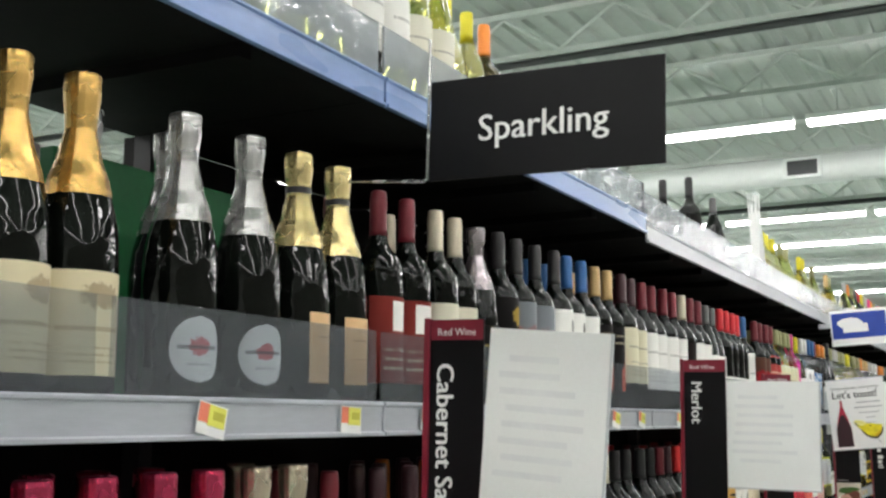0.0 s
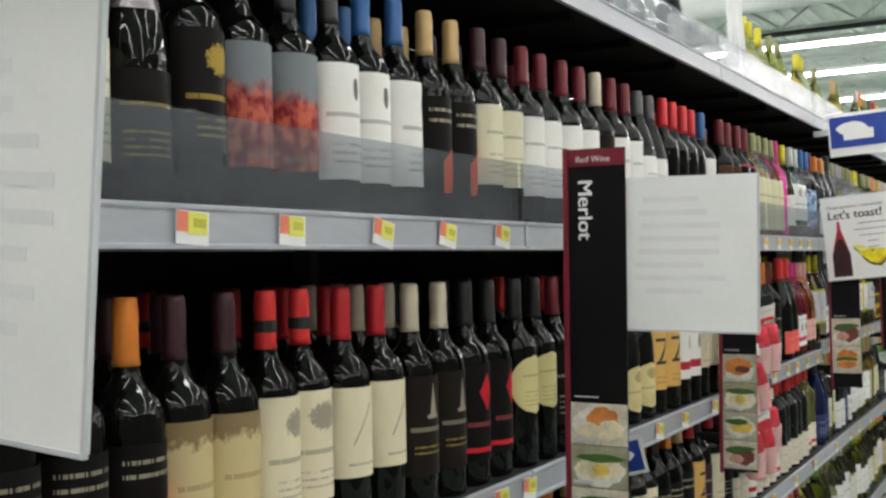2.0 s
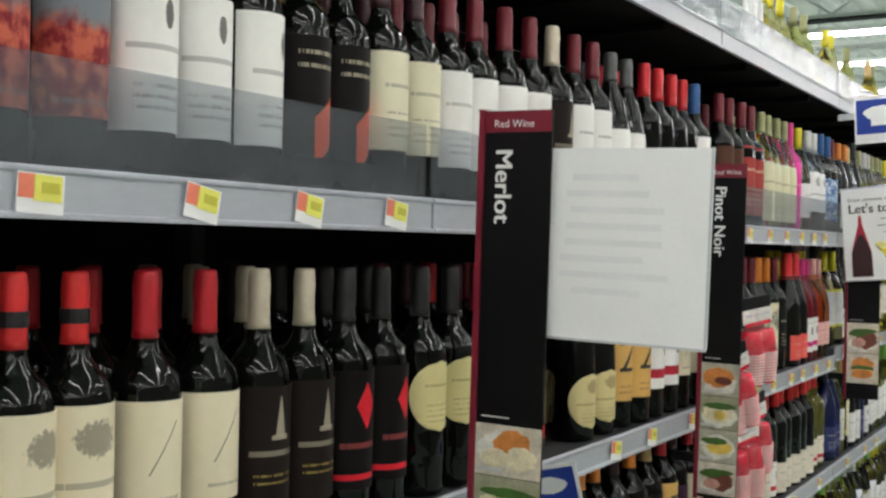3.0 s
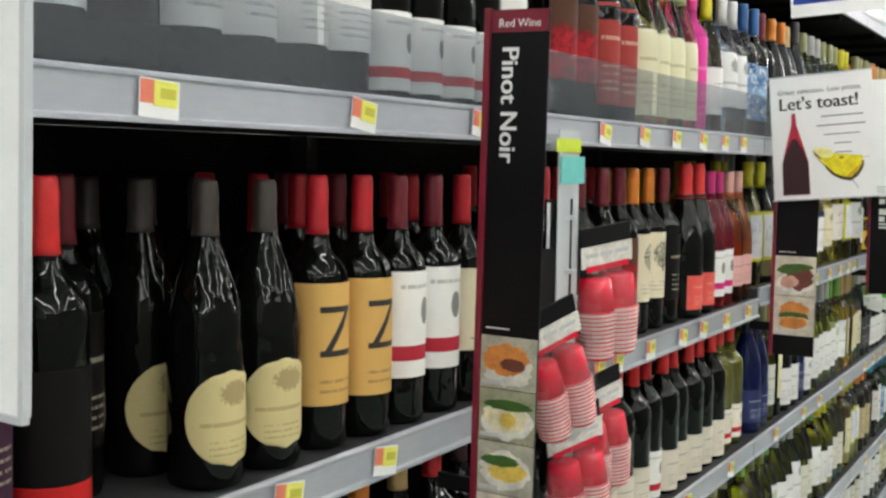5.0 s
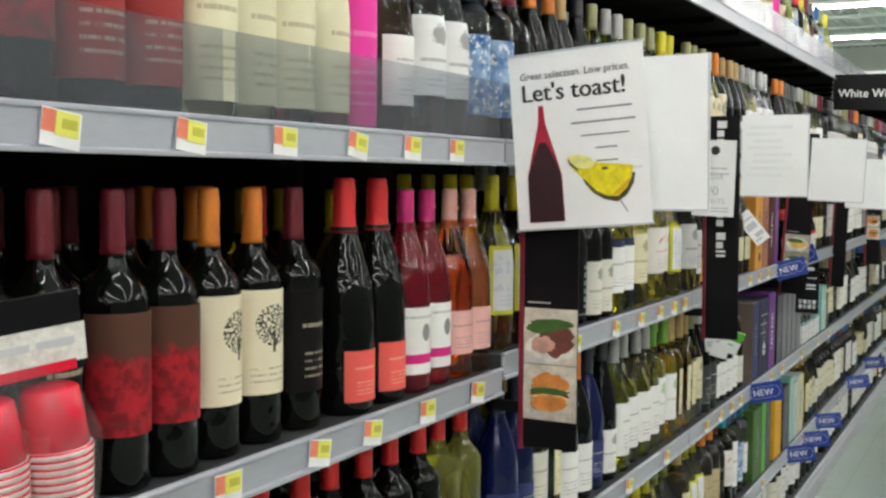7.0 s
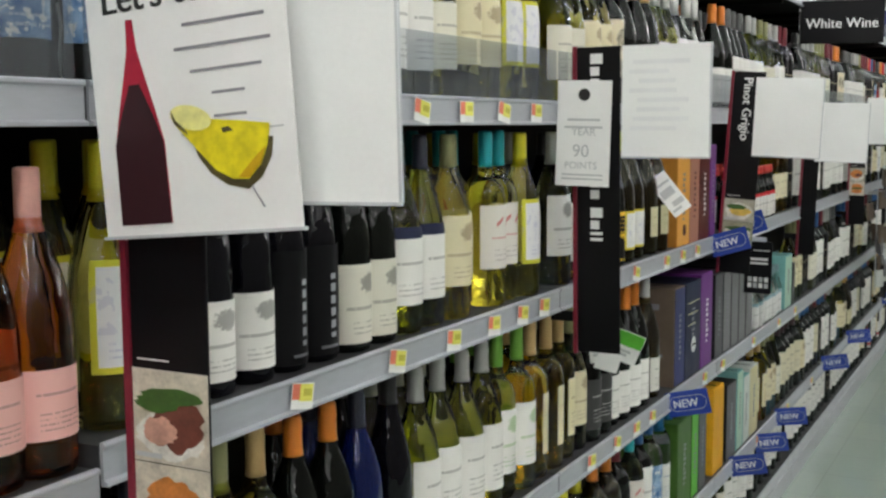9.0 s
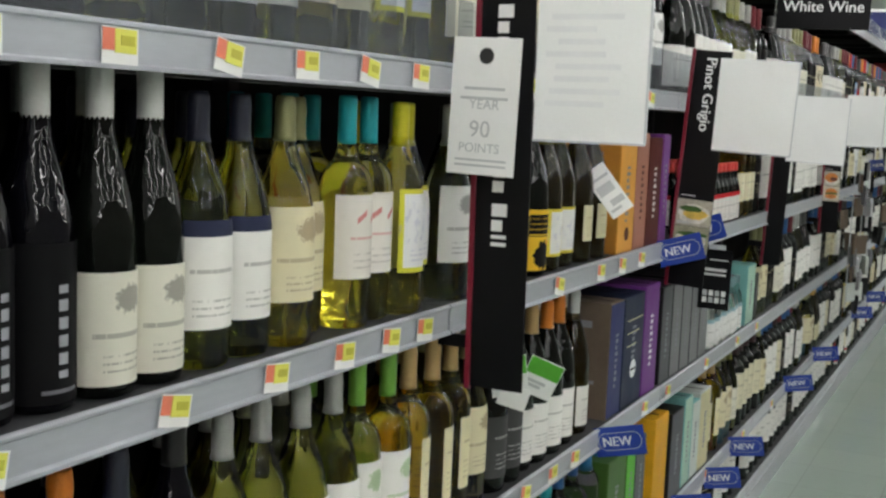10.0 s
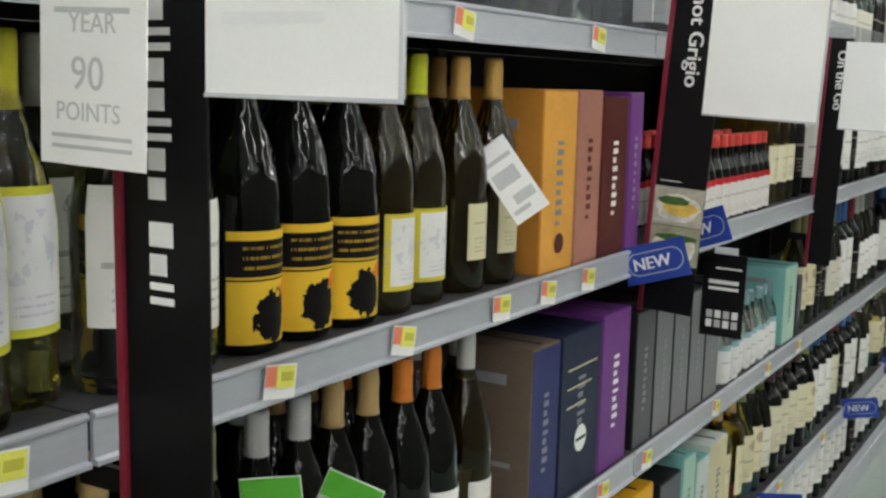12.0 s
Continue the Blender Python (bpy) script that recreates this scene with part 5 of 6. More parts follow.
def category_flag(y, x0, x1, z0, z1, title, size, dishes, header=False, tilt=0.0, label="", title_at=None, pic_z=None, bars="", pic_h=0.066):
    """A tall black sign that stands out from the shelf edge, with an upright title and food pictures below."""
    th = empty("category_flag", facing(x0, y, z0, tilt), label, "shelf sign", "category flags")
    w, h = x1 - x0, z1 - z0
    flat("panel", 0, w, 0, h, -0.003, 0.0, M_BLACK, th, bevel=0.0008)
    flat("edge_channel", -0.008, -0.0002, -0.004, h + 0.002, -0.006, 0.004, M_RED, th, "dark red edge channel", 0.001)
    flat("clamp", -0.055, -0.0082, h * 0.10, h * 0.10 + 0.02, -0.003, 0.003, M_BLACK, th, "clamp on the price channel")
    top = h
    if header:
        flat("header", 0.001, w - 0.001, h - 0.027, h - 0.001, 0.0003, 0.0012, M_RED, th, "red header strip")
        child("lettering", text_mesh("Red Wine", 0.0138, M_WHITE, 0.0002), th, at=pose(w * 0.14, h - 0.021, 0.0016))
        top = h - 0.027
    tx, tz = title_at or (w * 0.28, top - 0.02)
    if title:
        for dx in (0.0, 0.0008, 0.0016):
            child("lettering", text_mesh(title, size, M_WHITE, 0.0002), th, at=pose(tx, tz - dx, 0.0008 + 0.1 * dx, 0, 0, -90))
    v = tz
    for sort in bars:
        tall, thick = {"A": (0.72, 0.56), "a": (0.52, 0.49), "i": (0.72, 0.17), "-": (0.0, 0.0)}[sort]
        if tall:
            flat("print_bar", tx, tx + size * tall, v - size * thick, v, 0.0004, 0.001, M_WHITE, th, "", 0.0002)
        v -= size * (thick + (0.16 if tall else 0.34))
    if dishes:
        pz = (pic_z if pic_z is not None else 1.17) - z0
        hh = pic_h
        flat("print_bar", w * 0.08, w * 0.5, pz + 0.008, pz + 0.0095, 0.0004, 0.0008, M_WHITE, th)
        for k, d in enumerate(dishes):
            b0 = pz - (k + 1) * hh
            card = flat("picture", 0.0005, w - 0.0005, b0 + 0.0006, b0 + hh - 0.0006, 0.0003, 0.001, FOOD[DISH_GROUND[d]], th, "printed food picture")
            for j, (f, cx, cy, rx, ry) in enumerate(DISHES[d]):
                disc("food", w / 2 + cx * w * 0.45, b0 + hh / 2 + cy * hh * 0.42, min(rx * 1.2, 0.95 - abs(cx)) * w * 0.45, min(ry * 1.3, 0.98 - abs(cy)) * hh * 0.45, 0.0012 + 0.0004 * j, FOOD[f], card, 26, 0.16)
            flat("print_bar", w * 0.05, w * 0.4, b0 + 0.006, b0 + 0.011, 0.0036, 0.004, M_GREYINK, card)
    return th


category_flag(1.95, -0.340, -0.262, 0.95, 1.562, "Cabernet Sauvignon", 0.0355, (), True, -1.2, "black shelf flag reading Cabernet Sauvignon with a red header", (0.011, 0.556))
blank_sheet(-0.259, -0.096, 1.306, 1.549, 1.948, -5.0, True)
category_flag(3.17, -0.334, -0.240, 0.90, 1.565, "Merlot", 0.034, ("cheese", "eggs", "steak", "burger"), True, -1.0, "black shelf flag reading Merlot with food pictures", (0.017, 0.618))
blank_sheet(-0.246, -0.038, 1.284, 1.517, 3.186, -1.5, True)
category_flag(4.12, -0.350, -0.272, 0.90, 1.565, "Pinot Noir", 0.0322, ("roast", "eggs", "salad", "steak"), True, -1.0, "black shelf flag reading Pinot Noir with food pictures", (0.017, 0.622))
category_flag(5.625, -0.368, -0.272, 0.935, 1.50, "", 0.04, ("steak", "burger"), False, 0.0, "black shelf flag with steak and burger pictures behind a white sign", pic_z=1.173, pic_h=0.095)
category_flag(6.84, -0.366, -0.280, 0.970, 1.555, "", 0.034, (), False, 0.6, "tall black shelf flag with upright white lettering", (0.027, 0.572), None, "Aaaaiaaiiaaiiaa-Aaii")
blank_sheet(-0.280, -0.114, 1.350, 1.555, 6.836, 0.0, True)
category_flag(8.05, -0.400, -0.312, 0.985, 1.56, "Pinot Grigio", 0.036, ("salad", "eggs"), False, -3.5, "black shelf flag reading Pinot Grigio, leaning, with food pictures", (0.030, 0.56), 1.20)
blank_sheet(-0.312, -0.128, 1.322, 1.54, 8.046, -2.5, False)
category_flag(9.27, -0.405, -0.348, 0.91, 1.50, "On the Go", 0.034, (), False, -2.0, "narrow black shelf flag reading On the Go", (0.022, 0.56))
blank_sheet(-0.352, -0.165, 1.27, 1.49, 9.265, -2.0, False)
category_flag(10.49, -0.40, -0.33, 0.93, 1.35, "", 0.042, ("roast", "burger"), False, 0, "black shelf flag with food pictures", pic_z=1.20)
blank_sheet(-0.33, -0.175, 1.315, 1.53, 10.485, -1, False)
blank_sheet(-0.30, -0.02, 1.30, 1.50, 11.70, -1, False, True)
blank_sheet(-0.30, -0.10, 1.32, 1.48, 12.9, -1, False, True)
blank_sheet(-0.262, -0.062, 1.340, 1.582, 5.632, 1.0, False, False, "blank white paper sheet on a shelf flag")


def toast_sign():
    th = empty("poster_sign", facing(-0.368, 5.60, 1.304, 4.6), "white poster reading Let's toast! with printed bottle and glass", "poster")
    w, h = 0.229, 0.284
    flat("sheet", 0, w, 0, h, 0, 0.0012, M_WHITE, th)
    flat("holder_edge", -0.003, w + 0.003, h, h + 0.003, -0.001, 0.003, M_FROST, th, "clear plastic holder edge")
    flat("holder_edge", -0.003, w + 0.003, -0.003, 0, -0.001, 0.003, M_FROST, th, "clear plastic holder edge")
    child("lettering", text_mesh("Great selection. Low prices.", 0.0165, M_INK, 0.0002), th, at=pose(0.018, h - 0.040, 0.0016))
    for dx in (0, 0.0009, 0.0018):
        child("lettering", text_mesh("Let's toast!", 0.0405, M_INK, 0.0002), th, "bold black lettering", at=pose(0.018 + dx, h - 0.076, 0.0016 + dx * 0.1))
    for k, (u0, u1, sz) in enumerate(((0.5, 0.9, 0.006), (0.45, 0.92, 0.006), (0.52, 0.87, 0.005), (0.62, 0.78, 0.005), (0.62, 0.78, 0.005))):
        v = h - 0.098 - k * 0.021
        flat("print_bar", w * u0, w * u1, v, v + sz * 0.5, 0.0014, 0.0018, M_DIM, th)
    flat("print_bar", w * 0.45, w * 0.95, h - 0.196, h - 0.1945, 0.0014, 0.0018, M_GREYINK, th)
    # decanter-shaped bottle of red wine, flat print
    prof = [(0.031, 0.010), (0.030, 0.085), (0.022, 0.115), (0.012, 0.150), (0.006, 0.172), (0.004, 0.20)]
    cx = 0.052

    def outline(pts, z, material, name):
        vs = [(cx - r, v, z) for r, v in pts] + [(cx + r, v, z) for r, v in reversed(pts)]
        n = len(vs)
        vs2 = vs + [(a, c, z + 0.0004) for a, c, d in vs]
        fs = [tuple(range(n, 2 * n))] + [(k, (k + 1) % n, n + (k + 1) % n, n + k) for k in range(n)]
        child(name, mesh(name, vs2, fs, material), th)
    outline(prof, 0.0014, surface("print_wine_red", (0.42, 0.012, 0.04), 0.5, 0, 0.2, 30, 100, 0), "printed_bottle")
    outline([(0.0305, 0.010), (0.0295, 0.085), (0.019, 0.112), (0.006, 0.140)], 0.0022, surface("print_wine_dark", (0.035, 0.008, 0.012), 0.5, 0, 0.2, 30, 100, 0), "printed_bottle")
    m_y = surface("print_wine_yellow", (0.82, 0.68, 0.02), 0.4, 0, 0.25, 60, 140, 0)
    m_dark = surface("print_glass_dark", (0.09, 0.075, 0.03), 0.4, 0, 0.3, 60, 120, 0)
    m_gold = surface("print_wine_gold", (0.66, 0.40, 0.01), 0.4, 0, 0.2, 60, 120, 0)
    m_pale = surface("print_wine_pale", (0.84, 0.80, 0.30), 0.4, 0, 0.15, 60, 120, 0)

    def blob(pts, z, material, name):
        n = len(pts)
        vs = [(a, c, zz) for zz in (z, z + 0.0004) for a, c in pts]
        fs = [tuple(range(n, 2 * n))] + [(k, (k + 1) % n, n + (k + 1) % n, n + k) for k in range(n)]
        child(name, mesh(name, vs, fs, material), th)
    # tilted glass: dark rim of the bowl below, wine inside, its pale surface at the mouth
    blob([(0.114, 0.088), (0.120, 0.069), (0.134, 0.052), (0.152, 0.041), (0.174, 0.036), (0.190, 0.046), (0.202, 0.064), (0.205, 0.080), (0.16, 0.09)], 0.0014, m_dark, "printed_glass")
    blob([(0.098, 0.098), (0.110, 0.085), (0.124, 0.071), (0.140, 0.055), (0.158, 0.046), (0.176, 0.045), (0.190, 0.057), (0.199, 0.074), (0.203, 0.092), (0.17, 0.097), (0.13, 0.102)], 0.0022, m_y, "printed_wine")
    blob([(0.165, 0.047), (0.177, 0.046), (0.190, 0.058), (0.197, 0.072), (0.185, 0.064)], 0.0030, m_gold, "printed_wine")
    g = disc("printed_wine", 0, 0, 0.024, 0.011, 0.0030, m_pale, th, 20)
    g.matrix_basis = pose(0.116, 0.104, 0, 0, 0, -14)
    blob([(0.094, 0.112), (0.097, 0.100), (0.112, 0.089), (0.110, 0.093), (0.099, 0.103)], 0.0038, m_dark, "printed_glass")
    ln = flat("printed_line", 0, 0.022, -0.0008, 0.0008, 0.0014, 0.0018, M_DIM, th)
    ln.matrix_basis = pose(0.178, 0.038, 0, 0, 0, -58)
    blob([(0.150, 0.092), (0.158, 0.093), (0.163, 0.089), (0.152, 0.088)], 0.0030, m_dark, "printed_glass")


toast_sign()


def neck_card(x, y, z, w, h, tilt, lines, hole, label, yaw=0.0, material=None):
    th = empty("hang_tag", facing(x, y, z, tilt) @ pose(0, 0, 0, 0, yaw, 0), label, "tag")
    flat("card", 0, w, 0, h, 0, 0.0012, material or M_WHITE, th, bevel=0.0004)
    if hole:
        disc("hole", w / 2, h - 0.026, 0.0115, 0.0115, 0.0014, M_INK, th, 20, 0, "round hole")
    for u0, u1, v, t in lines:
        flat("print_bar", w * u0, w * u1, h * v, h * v + t, 0.0014, 0.0018, M_GREYINK, th)
    return th


tg = neck_card(-0.391, 6.782, 1.297, 0.106, 0.195, -1.5, ((0.2, 0.8, 0.62, 0.004), (0.15, 0.85, 0.55, 0.004), (0.12, 0.88, 0.10, 0.003), (0.12, 0.88, 0.06, 0.003)), True, "white hang tag with a hole, reading 90 points")
for words, size, lx, lz in (("YEAR", 0.020, 0.030, 0.094), ("90", 0.034, 0.032, 0.054), ("POINTS", 0.019, 0.017, 0.032)):
    child("lettering", text_mesh(words, size, M_GREYINK, 0.0002), tg, at=pose(lx, lz, 0.0016))
neck_card(-0.375, 7.52, 1.180, 0.05, 0.112, 40, ((0.1, 0.9, 0.75, 0.006), (0.1, 0.8, 0.45, 0.022), (0.3, 0.9, 0.2, 0.014), (0.1, 0.6, 0.1, 0.006)), False, "white picture card hung on a bottle neck", 20)
for gx, gy, gt in ((-0.410, 7.03, 8), (-0.405, 7.12, -24)):
    t2 = neck_card(gx, gy, 0.905, 0.062, 0.07, gt, ((0.1, 0.6, 0.2, 0.006), (0.1, 0.7, 0.32, 0.006)), False, "green and white card hung on a bottle neck", 25, M_PAPER)
    flat("green_field", 0.001, 0.061, 0.038, 0.069, 0.0014, 0.002, CB["lime"], t2, "bright green field")
neck_card(-0.40, 7.02, 0.90, 0.05, 0.04, -18, (), False, "small white card hung on a bottle neck", 25)


def dark_card(x, y, z):
    th = empty("info_card", facing(x, y, z, -1), "black information card with white print below the shelf edge", "info card")
    flat("card", 0, 0.085, 0, 0.165, 0, 0.002, M_BLACK, th)
    flat("clip", 0.02, 0.065, 0.1652, 0.178, -0.002, 0.004, M_FROST, th, "clear plastic clip")
    for v, u0, u1, t in ((0.105, 0.15, 0.85, 0.008), (0.093, 0.15, 0.85, 0.006), (0.135, 0.3, 0.9, 0.003)):
        flat("print_bar", 0.085 * u0, 0.085 * u1, v, v + t, 0.0022, 0.0028, M_WHITE, th)
    for a in range(4):
        for c in range(2):
            flat("print_square", 0.012 + a * 0.017, 0.024 + a * 0.017, 0.018 + c * 0.019, 0.033 + c * 0.019, 0.0022, 0.0028, M_GREYINK if (a + c) % 2 else M_WHITE, th)


dark_card(-0.405, 8.39, 0.878)


def new_tag(y, z, tilt, x=-0.398, size=1.14):
    th = empty("wobbler_tag", facing(x, y, z, tilt) @ Matrix.Diagonal((size, size, size, 1)), "blue shelf tag reading NEW, clipped to a price channel", "shelf tag", "blue NEW tags")
    bm = bmesh.new()
    bm_box(bm, 0, 0.098, 0, 0.056, 0, 0.0014, 0.0005)
    child("card", bm_mesh(bm, "card", M_BLUE), th)
    ring = []
    for s, zz in ((1.0, 0.0016), (0.92, 0.0016)):
        for k in range(24):
            a = 2 * math.pi * k / 24
            px = 0.026 * (1 if math.cos(a) > 0 else -1) + 0.017 * s * math.cos(a)
            ring.append((0.049 + px, 0.028 + 0.017 * s * math.sin(a), zz))
    child("outline", mesh("outline", ring, [(k, (k + 1) % 24, 24 + (k + 1) % 24, 24 + k) for k in range(24)], M_GREYINK), th, "pale outline")
    for dx in (0, 0.0006, 0.0012):
        child("lettering", text_mesh("NEW", 0.025, M_WHITE, 0.0002), th, at=pose(0.014 + dx, 0.0195, 0.0018 + 0.1 * dx))
    flat("clip", -0.012, 0.0, 0.018, 0.036, -0.002, 0.003, M_FROST, th, "clear clip")


for ny, nz, nt_ in ((7.98, 1.032, 17), (8.20, 1.06, 20), (7.58, 0.66, 14), (8.27, 0.31, 14), (8.93, 0.315, 10), (10.6, 0.33, 10), (11.9, 0.34, 8), (12.6, 0.34, 8), (9.9, 0.33, 12), (8.6, 0.30, 12), (12.2, 1.15, 8)):
    new_tag(ny, nz, nt_)


def blue_sign():
    th = empty("shelf_talker", facing(-0.36, 5.66, 1.735, 3), "blue and white card standing out from the top shelf edge", "shelf sign")
    flat("card", 0, 0.23, 0, 0.15, 0, 0.002, M_WHITE, th)
    flat("clamp", -0.05, 0.0, 0.08, 0.10, -0.002, 0.003, M_FROST, th, "clear clamp on the shelf edge")
    flat("field", 0.006, 0.224, 0.03, 0.138, 0.0022, 0.003, M_BLUE, th, "blue printed field")
    disc("shape", 0.08, 0.095, 0.05, 0.022, 0.0034, M_WHITE, th, 18, 0.1, "white printed shape")
    flat("shape", 0.05, 0.15, 0.055, 0.09, 0.0036, 0.004, M_WHITE, th, "white printed shape")


blue_sign()
t3 = neck_card(-0.393, 3.44, 0.992, 0.10, 0.065, 14, (), False, "white and blue card on the price channel")
flat("field", 0.006, 0.094, 0.006, 0.059, 0.0014, 0.002, M_BLUE, t3, "blue printed field")
disc("shape", 0.05, 0.035, 0.03, 0.012, 0.0024, M_WHITE, t3, 14, 0.1, "white printed shape")


def hanging_sign(x0, x1, z0, z1, y, words, size, tilt):
    th = empty("aisle_sign", facing(x0, y, z0, tilt), "black aisle sign reading %s, held by a bent wire" % words, "aisle sign", "black aisle signs")
    w, h = x1 - x0, z1 - z0
    flat("panel", 0, w, 0, h, -0.004, 0, M_BLACK, th, bevel=0.001)
    me = text_mesh(words, size, M_WHITE, 0.0002, "CENTER")
    for dx in (-0.0005, 0.0005):
        child("lettering", me, th, "white lettering", at=pose(w * 0.5 + dx, h * 0.36, 0.001 + 0.1 * dx))
    # bent wire holder
    cu = bpy.data.curves.new("wire", "CURVE")
    cu.dimensions, cu.bevel_depth, cu.bevel_resolution = "3D", 0.002, 2
    sp = cu.splines.new("POLY")
    pts = [(-0.125, 0.01, -0.006), (-0.012, 0.002, -0.006), (-0.006, 0.006, -0.006), (-0.006, h, -0.006), (-0.006, h + 0.06, -0.006)]
    sp.points.add(len(pts) - 1)
    for p, q in zip(sp.points, pts):
        p.co = (*q, 1)
    tmp = bpy.data.objects.new("wire", cu)
    child("wire", bpy.data.meshes.new_from_object(tmp), th, "bent steel wire").data.materials.append(M_WIRE)
    bpy.data.objects.remove(tmp)


hanging_sign(-0.296, 0.016, 1.734, 1.866, 1.885, "Sparkling", 0.048, -1.5)
hanging_sign(-0.405, -0.112, 1.705, 1.862, 9.2, "White Wine", 0.05, -1.0)


# ---- price tags ----
TAG = None


def price_tag(y, z, k):
    global TAG
    m = pose(LIP_X + 0.0046, y, z - 0.0385, 0, 0, 0) @ pose(0, 0, 0, rng.uniform(-12, 0), 0, 0)
    if TAG is None:
        TAG = empty("price_tag", m, "white price tag with red and yellow fields in a price channel", "price tag", "price tags")
        box_part("card", (0, 0.0008, -0.024, 0.024, 0.0005, 0.0345), M_WHITE, TAG)
        box_part("red_field", (0.001, 0.0016, -0.0235, -0.008, 0.013, 0.033), M_TAGR, TAG, "red field")
        box_part("yellow_field", (0.001, 0.0016, -0.0075, 0.021, 0.011, 0.033), M_TAGY, TAG, "yellow field")
        box_part("print_bar", (0.0018, 0.0022, 0.000, 0.018, 0.018, 0.027), card_colour("tag_print", (0.60, 0.56, 0.08)), TAG)
    else:
        copy_thing(TAG, m)


for zf, ys in ((lambda y: UP_Z, (0.95, 1.2, 1.58, 1.86, 2.07, 2.375, 2.54, 2.73, 2.90, 3.075, 3.38, 3.62, 3.93, 4.2, 4.62, 4.80, 4.97, 5.13, 5.28, 5.42, 5.78, 5.95, 6.11, 6.27, 6.42, 6.56, 6.70, 7.1, 7.4, 7.8)),
               (mid_z, (2.1, 2.35, 2.62, 2.86, 3.05, 3.15, 3.52, 3.80, 3.98, 4.22, 4.62, 4.70, 4.86, 5.04, 5.17, 5.33, 5.50, 5.72, 5.95, 6.19, 6.37, 6.52, 6.64, 6.74, 7.06, 7.28, 7.52, 7.66, 7.80)),
               (lambda y: LOW_Z, (4.8, 5.1, 5.4, 5.8, 6.1, 6.3, 6.6, 7.0, 7.16, 7.30, 7.42, 7.9, 8.1, 8.5, 8.9, 9.2)), (lambda y: LOW2_Z, (7.1, 7.4, 7.8, 8.6, 9.1, 9.6))):
    for k, ty in enumerate(ys):
        price_tag(ty, zf(ty), k)


# ---- clip strip with bags of party cups ----
def cup(parent, m, red):
    prof = [(0.020, 0.0), (0.0215, 0.004)]
    z = 0.004
    while z < 0.064:
        prof += [(0.0222 + z * 0.10, z), (0.0235 + z * 0.10, z + 0.002), (0.0235 + z * 0.10, z + 0.004), (0.0222 + z * 0.10, z + 0.0055)]
        z += 0.006
    v, f = lathe(prof, 16)
    fm = [0 if (i // 16) % 4 == 0 else 1 for i in range(len(f))]
    ob = child("stacked_cup", mesh("stacked_cup", v, f, [M_CUPRED, M_CUPW], face_mats=fm), parent, "red and white striped cup rims", m)
    v, f = lathe([(0.0275, 0), (0.0250, 0.026), (0.0222, 0.048), (0.0195, 0.050)], 16)
    child("cup", mesh("cup", v, f, M_CUPRED, smooth=True), ob, "red plastic cup", pose(0, 0, 0.066))


def cup_bag(x, y, z, lean, spin, big=1.0):
    th = empty("party_cup_bag", pose(x, y, z, lean, 0, spin) @ Matrix.Diagonal((big, big, big, 1)), "clear bag of red and white party cups hanging on a strip", "bag of cups", "bags of party cups")
    for cx in (-0.027, 0.027):
        cup(th, pose(0, cx, 0.0), True)
    box_part("header_card", (-0.002, 0.002, -0.058, 0.058, 0.125, 0.188), M_BLACK, th, "black header card", 0.001)
    box_part("card_band", (0.0021, 0.003, -0.060, 0.060, 0.132, 0.162), FOOD["plate"], th, "white band")
    box_part("card_stripe", (0.0032, 0.004, -0.050, 0.050, 0.126, 0.134), M_CUPRED, th, "red stripe")
    for k, (b0, b1) in enumerate(((-0.050, -0.022), (-0.016, 0.012), (0.018, 0.050))):
        box_part("print_bar", (0.0031, 0.0035, b0, b1, 0.146, 0.152), M_GREYINK, th)
    # wrinkled film pouch
    bm = bmesh.new()
    bmesh.ops.create_uvsphere(bm, u_segments=20, v_segments=14, radius=1.0)
    for v in bm.verts:
        k = 1 + 0.08 * noise.noise(v.co * 3.1)
        v.co = Vector((v.co.x * 0.032 * k, v.co.y * 0.066 * k, 0.06 + v.co.z * 0.075 * k))
    child("film", bm_mesh(bm, "film", M_FILM), th, "clear plastic film")


def clip_strip(y):
    th = empty("clip_strip", pose(-0.372, y, 0), "clear plastic clip strip hanging from the shelf edge with coloured tags", "clip strip")
    box_part("strip", (0, 0.002, -0.034, 0.038, 0.86, 1.43), M_FROST, th)
    box_part("hook", (-0.03, 0.0, -0.012, 0.012, 1.40, 1.425), M_FROST, th, "hook over the price channel")
    box_part("tag", (0.0022, 0.0034, -0.045, 0.040, 1.398, 1.418), M_LIME, th, "lime tag")
    box_part("tag", (0.0036, 0.0048, -0.032, 0.052, 1.352, 1.392), M_TEAL, th, "teal tag")
    for pz in (1.30, 1.22, 1.06):
        box_part("prong", (0.0022, 0.016, -0.006, 0.006, pz, pz + 0.006), M_FROST, th)


clip_strip(4.425)
cup_bag(-0.345, 4.535, 1.086, 5, -14, 1.08)
cup_bag(-0.325, 4.345, 1.008, 17, -20, 0.98)
cup_bag(-0.345, 4.535, 0.875, 9, -12, 1.0)
cup_bag(-0.335, 4.42, 0.84, 8, -18, 1.0)
for gy, gz in ((4.345, 1.10), (4.405, 1.17)):
    th = empty("blister_card", pose(-0.375, gy, gz, 0, 0, -8), "black blister card hanging on the clip strip", "hanging card")
    box_part("card", (-0.001, 0.001, -0.035, 0.035, 0, 0.16), M_BLACK, th)
    box_part("edge", (0.0012, 0.002, -0.034, -0.026, 0.002, 0.155), M_GREYINK, th, "pale printed edge")


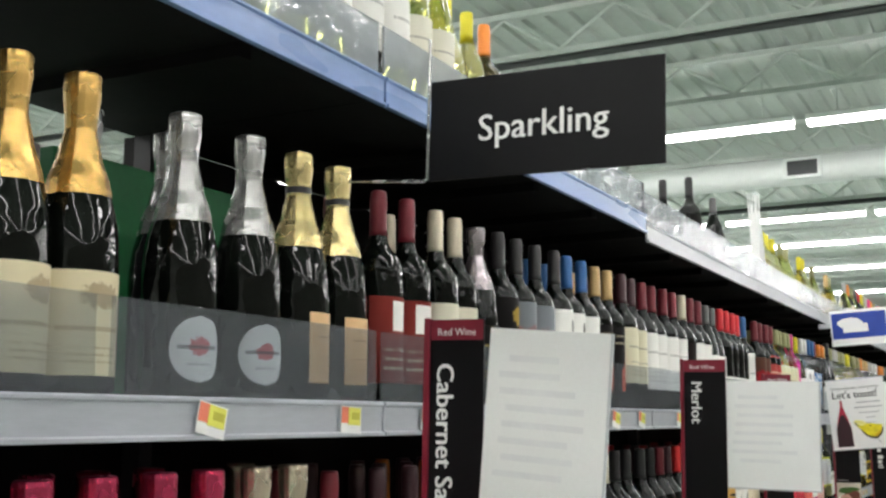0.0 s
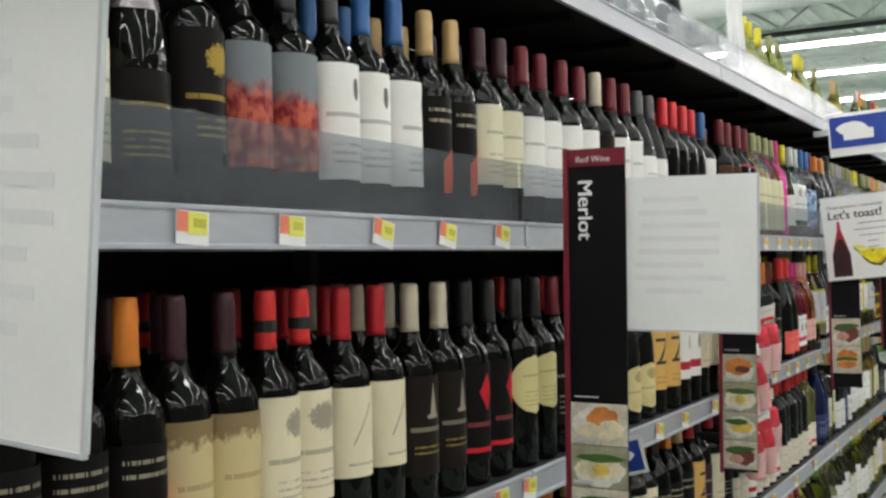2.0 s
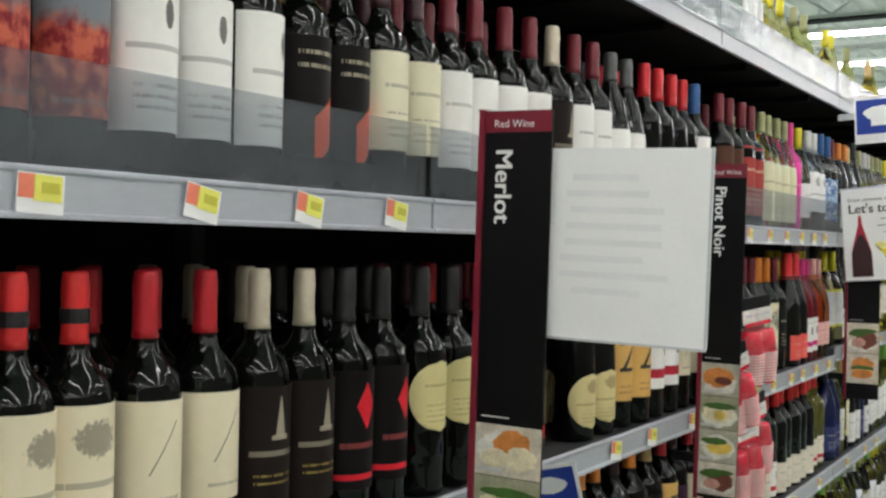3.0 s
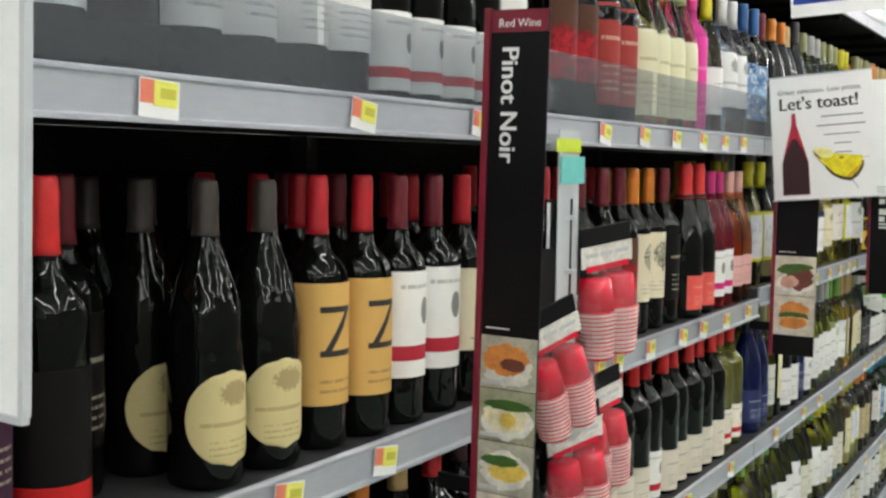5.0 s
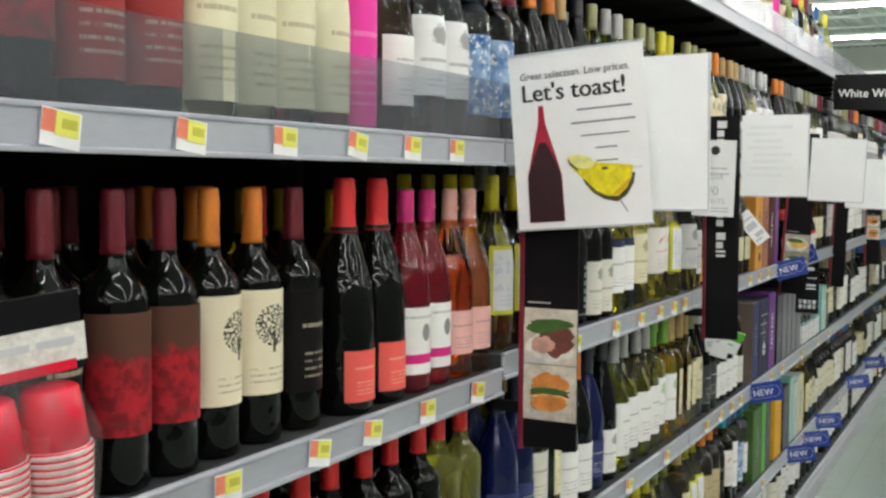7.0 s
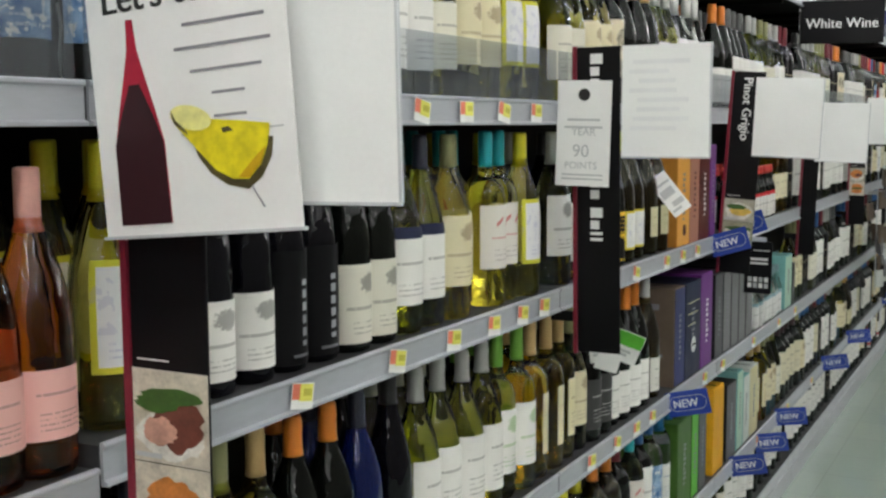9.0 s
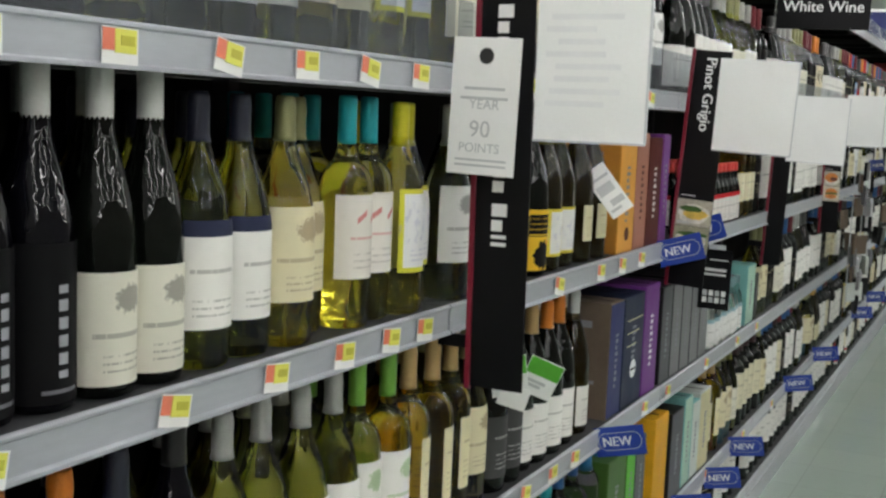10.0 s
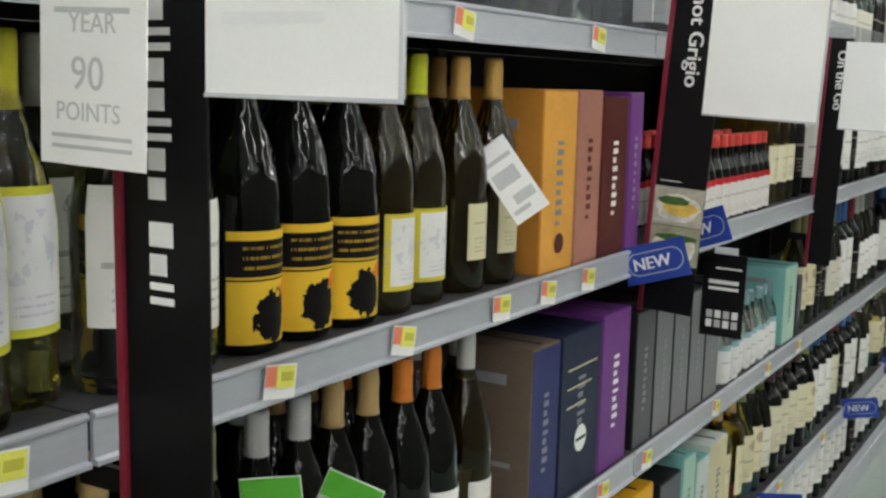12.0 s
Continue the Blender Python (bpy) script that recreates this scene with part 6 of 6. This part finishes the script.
# clip strips of small goods farther along
def goods_strip(y, z0, z1, x=-0.33):
    r = random.Random(int(y * 37))
    th = empty("hanging_goods", pose(x, y, 0), "clip strip crowded with small black and silver packets", "clip strip")
    box_part("strip", (-0.003, -0.001, -0.015, 0.015, z0, z1), M_FROST, th)
    box_part("arm", (-0.400 - x, -0.0032, -0.004, 0.004, 1.060, 1.068), M_FROST, th, "clear arm to the shelf edge")
    z = z0
    while z < z1 - 0.05:
        p = box_part("packet", (0, 0.014, -0.052, 0.052, z, z + 0.085), r.choice([M_BLACK, M_BLACK, CB["silver"], M_GREYINK, CB["pale"], CB["brown"]]), th, bevel=0.004)
        p.matrix_basis = pose(r.uniform(0, 0.05), r.uniform(-0.05, 0.05), 0, 0, r.uniform(-6, 6), r.uniform(-40, 40))
        z += 0.055


goods_strip(10.75, 0.55, 1.25, -0.30)
goods_strip(10.95, 0.6, 1.2, -0.28)
goods_strip(11.3, 0.66, 1.2, -0.30)
goods_strip(12.6, 0.70, 1.25, -0.28)
goods_strip(13.4, 0.7, 1.4)
th = empty("dark_hanging_bag", pose(-0.25, 12.2, 0), "black bag hanging from the shelf edge", "hanging bag")
bm = bmesh.new()
bmesh.ops.create_cone(bm, cap_ends=True, segments=14, radius1=0.03, radius2=0.10, depth=0.42, matrix=Matrix.Translation((0, 0, 1.12)))
child("bag", bm_mesh(bm, "bag", M_BLACK, True), th)
box_part("tag", (-0.06, 0.05, -0.11, -0.105, 1.16, 1.26), M_WHITE, th, "white tag")
box_part("strap", (-0.16, 0.0, -0.01, 0.01, 1.33, 1.345), M_BLACK, th, "strap to the shelf edge")


# ---- far end of the aisle ----
def end_display(y):
    th = empty("end_shelving", pose(0, y, 0), "far wall shelving stocked with colourful packaged goods", "shelving unit")
    box_part("back_panel", (-3.0, 3.0, 0.35, 0.40, 0, 2.3), M_DUCT, th)
    for z in (0.15, 0.55, 0.95, 1.35, 1.75):
        box_part("shelf", (-3.0, 3.0, 0.0, 0.349, z - 0.04, z), M_DUCT, th, "white shelf")
    return th


end_display(21.3)
CBK = [CB[k] for k in ("red", "pink", "lime", "teal", "mint", "cream", "orange", "maroon", "silver", "purple", "blue")]
far_masters = {}
for z in (0.15, 0.55, 0.95, 1.35, 1.75):
    x = -2.2
    shelf_pick = rng.sample(range(len(CBK)), 4)
    while x < 1.0:
        k = rng.choice(shelf_pick)
        m = pose(x, 21.42, z + 0.0005)
        if k in far_masters:
            copy_thing(far_masters[k], m)
        else:
            pk = empty("goods_packet", m, "coloured packet of goods on the far shelves", "packet", "far goods")
            box_part("pack", (-0.09, 0.09, -0.06, 0.06, 0, 0.27), CBK[k], pk, bevel=0.008)
            box_part("print_field", (-0.06, 0.06, -0.062, -0.0602, 0.08, 0.18), M_WHITE, pk, "pale printed field")
            far_masters[k] = pk
        x += 0.20
th = empty("blue_banner", pose(-0.4, 21.66, 2.3005), "wide blue and white banner above the far shelves", "banner")
box_part("panel", (-1.6, 2.0, 0, 0.03, 0.0, 0.7), M_WHITE, th)
box_part("field", (-1.55, 1.95, -0.004, -0.0005, 0.30, 0.66), CB["blue"], th, "blue field")
for k in range(7):
    box_part("print_bar", (-0.5 + k * 0.2, -0.38 + k * 0.2, -0.004, -0.0005, 0.06, 0.20), M_INK, th)
th = empty("red_banner", pose(-0.58, 13.6, 1.68), "red and black sign over the shelves", "sign")
box_part("panel", (0, 0.55, 0, 0.02, -0.10, 0.22), CB["red"], th)
box_part("field", (0.06, 0.52, -0.004, -0.0005, -0.02, 0.10), M_BLACK, th, "black field")
box_part("post", (0.02, 0.05, 0.004, 0.016, -0.2275, -0.1), M_BLACK, th)
# tall white plumes standing on the top shelf
th = empty("white_plume", pose(-0.56, 5.18, top_z(5.2)), "white feathery plume standing on the top shelf", "decoration")
r = random.Random(4)
for k in range(9):
    bm = bmesh.new()
    bmesh.ops.create_cone(bm, cap_ends=True, segments=6, radius1=0.012, radius2=0.002, depth=0.44, matrix=Matrix.Translation((r.uniform(-0.02, 0.02), r.uniform(-0.03, 0.03), 0.22)) @ Euler((r.uniform(-0.1, 0.1), r.uniform(-0.1, 0.1), 0)).to_matrix().to_4x4())
    child("stem", bm_mesh(bm, "stem", M_PAPER), th)


def crumpled_wrap(x, y, z, w, h):
    """A torn, crumpled piece of clear wrapping left on a shelf."""
    bm = bmesh.new()
    bmesh.ops.create_icosphere(bm, subdivisions=4, radius=1.0)
    for v in bm.verts:
        c = v.co.copy()
        k = 1 + 0.35 * noise.noise(c * 2.3) + 0.22 * abs(noise.noise(c * 6.1))
        v.co = Vector((c.x * 0.022 * k, c.y * w / 2 * k, max(-h / 2, c.z * h / 2 * k)))
    th = empty("plastic_wrap", pose(x, y, z + h / 2 + 0.0004), "crumpled clear plastic wrapping lying on the upper shelf", "plastic wrapping")
    child("film", bm_mesh(bm, "film", M_WRAP), th)


crumpled_wrap(-0.438, 4.452, UP_Z, 0.07, 0.06)
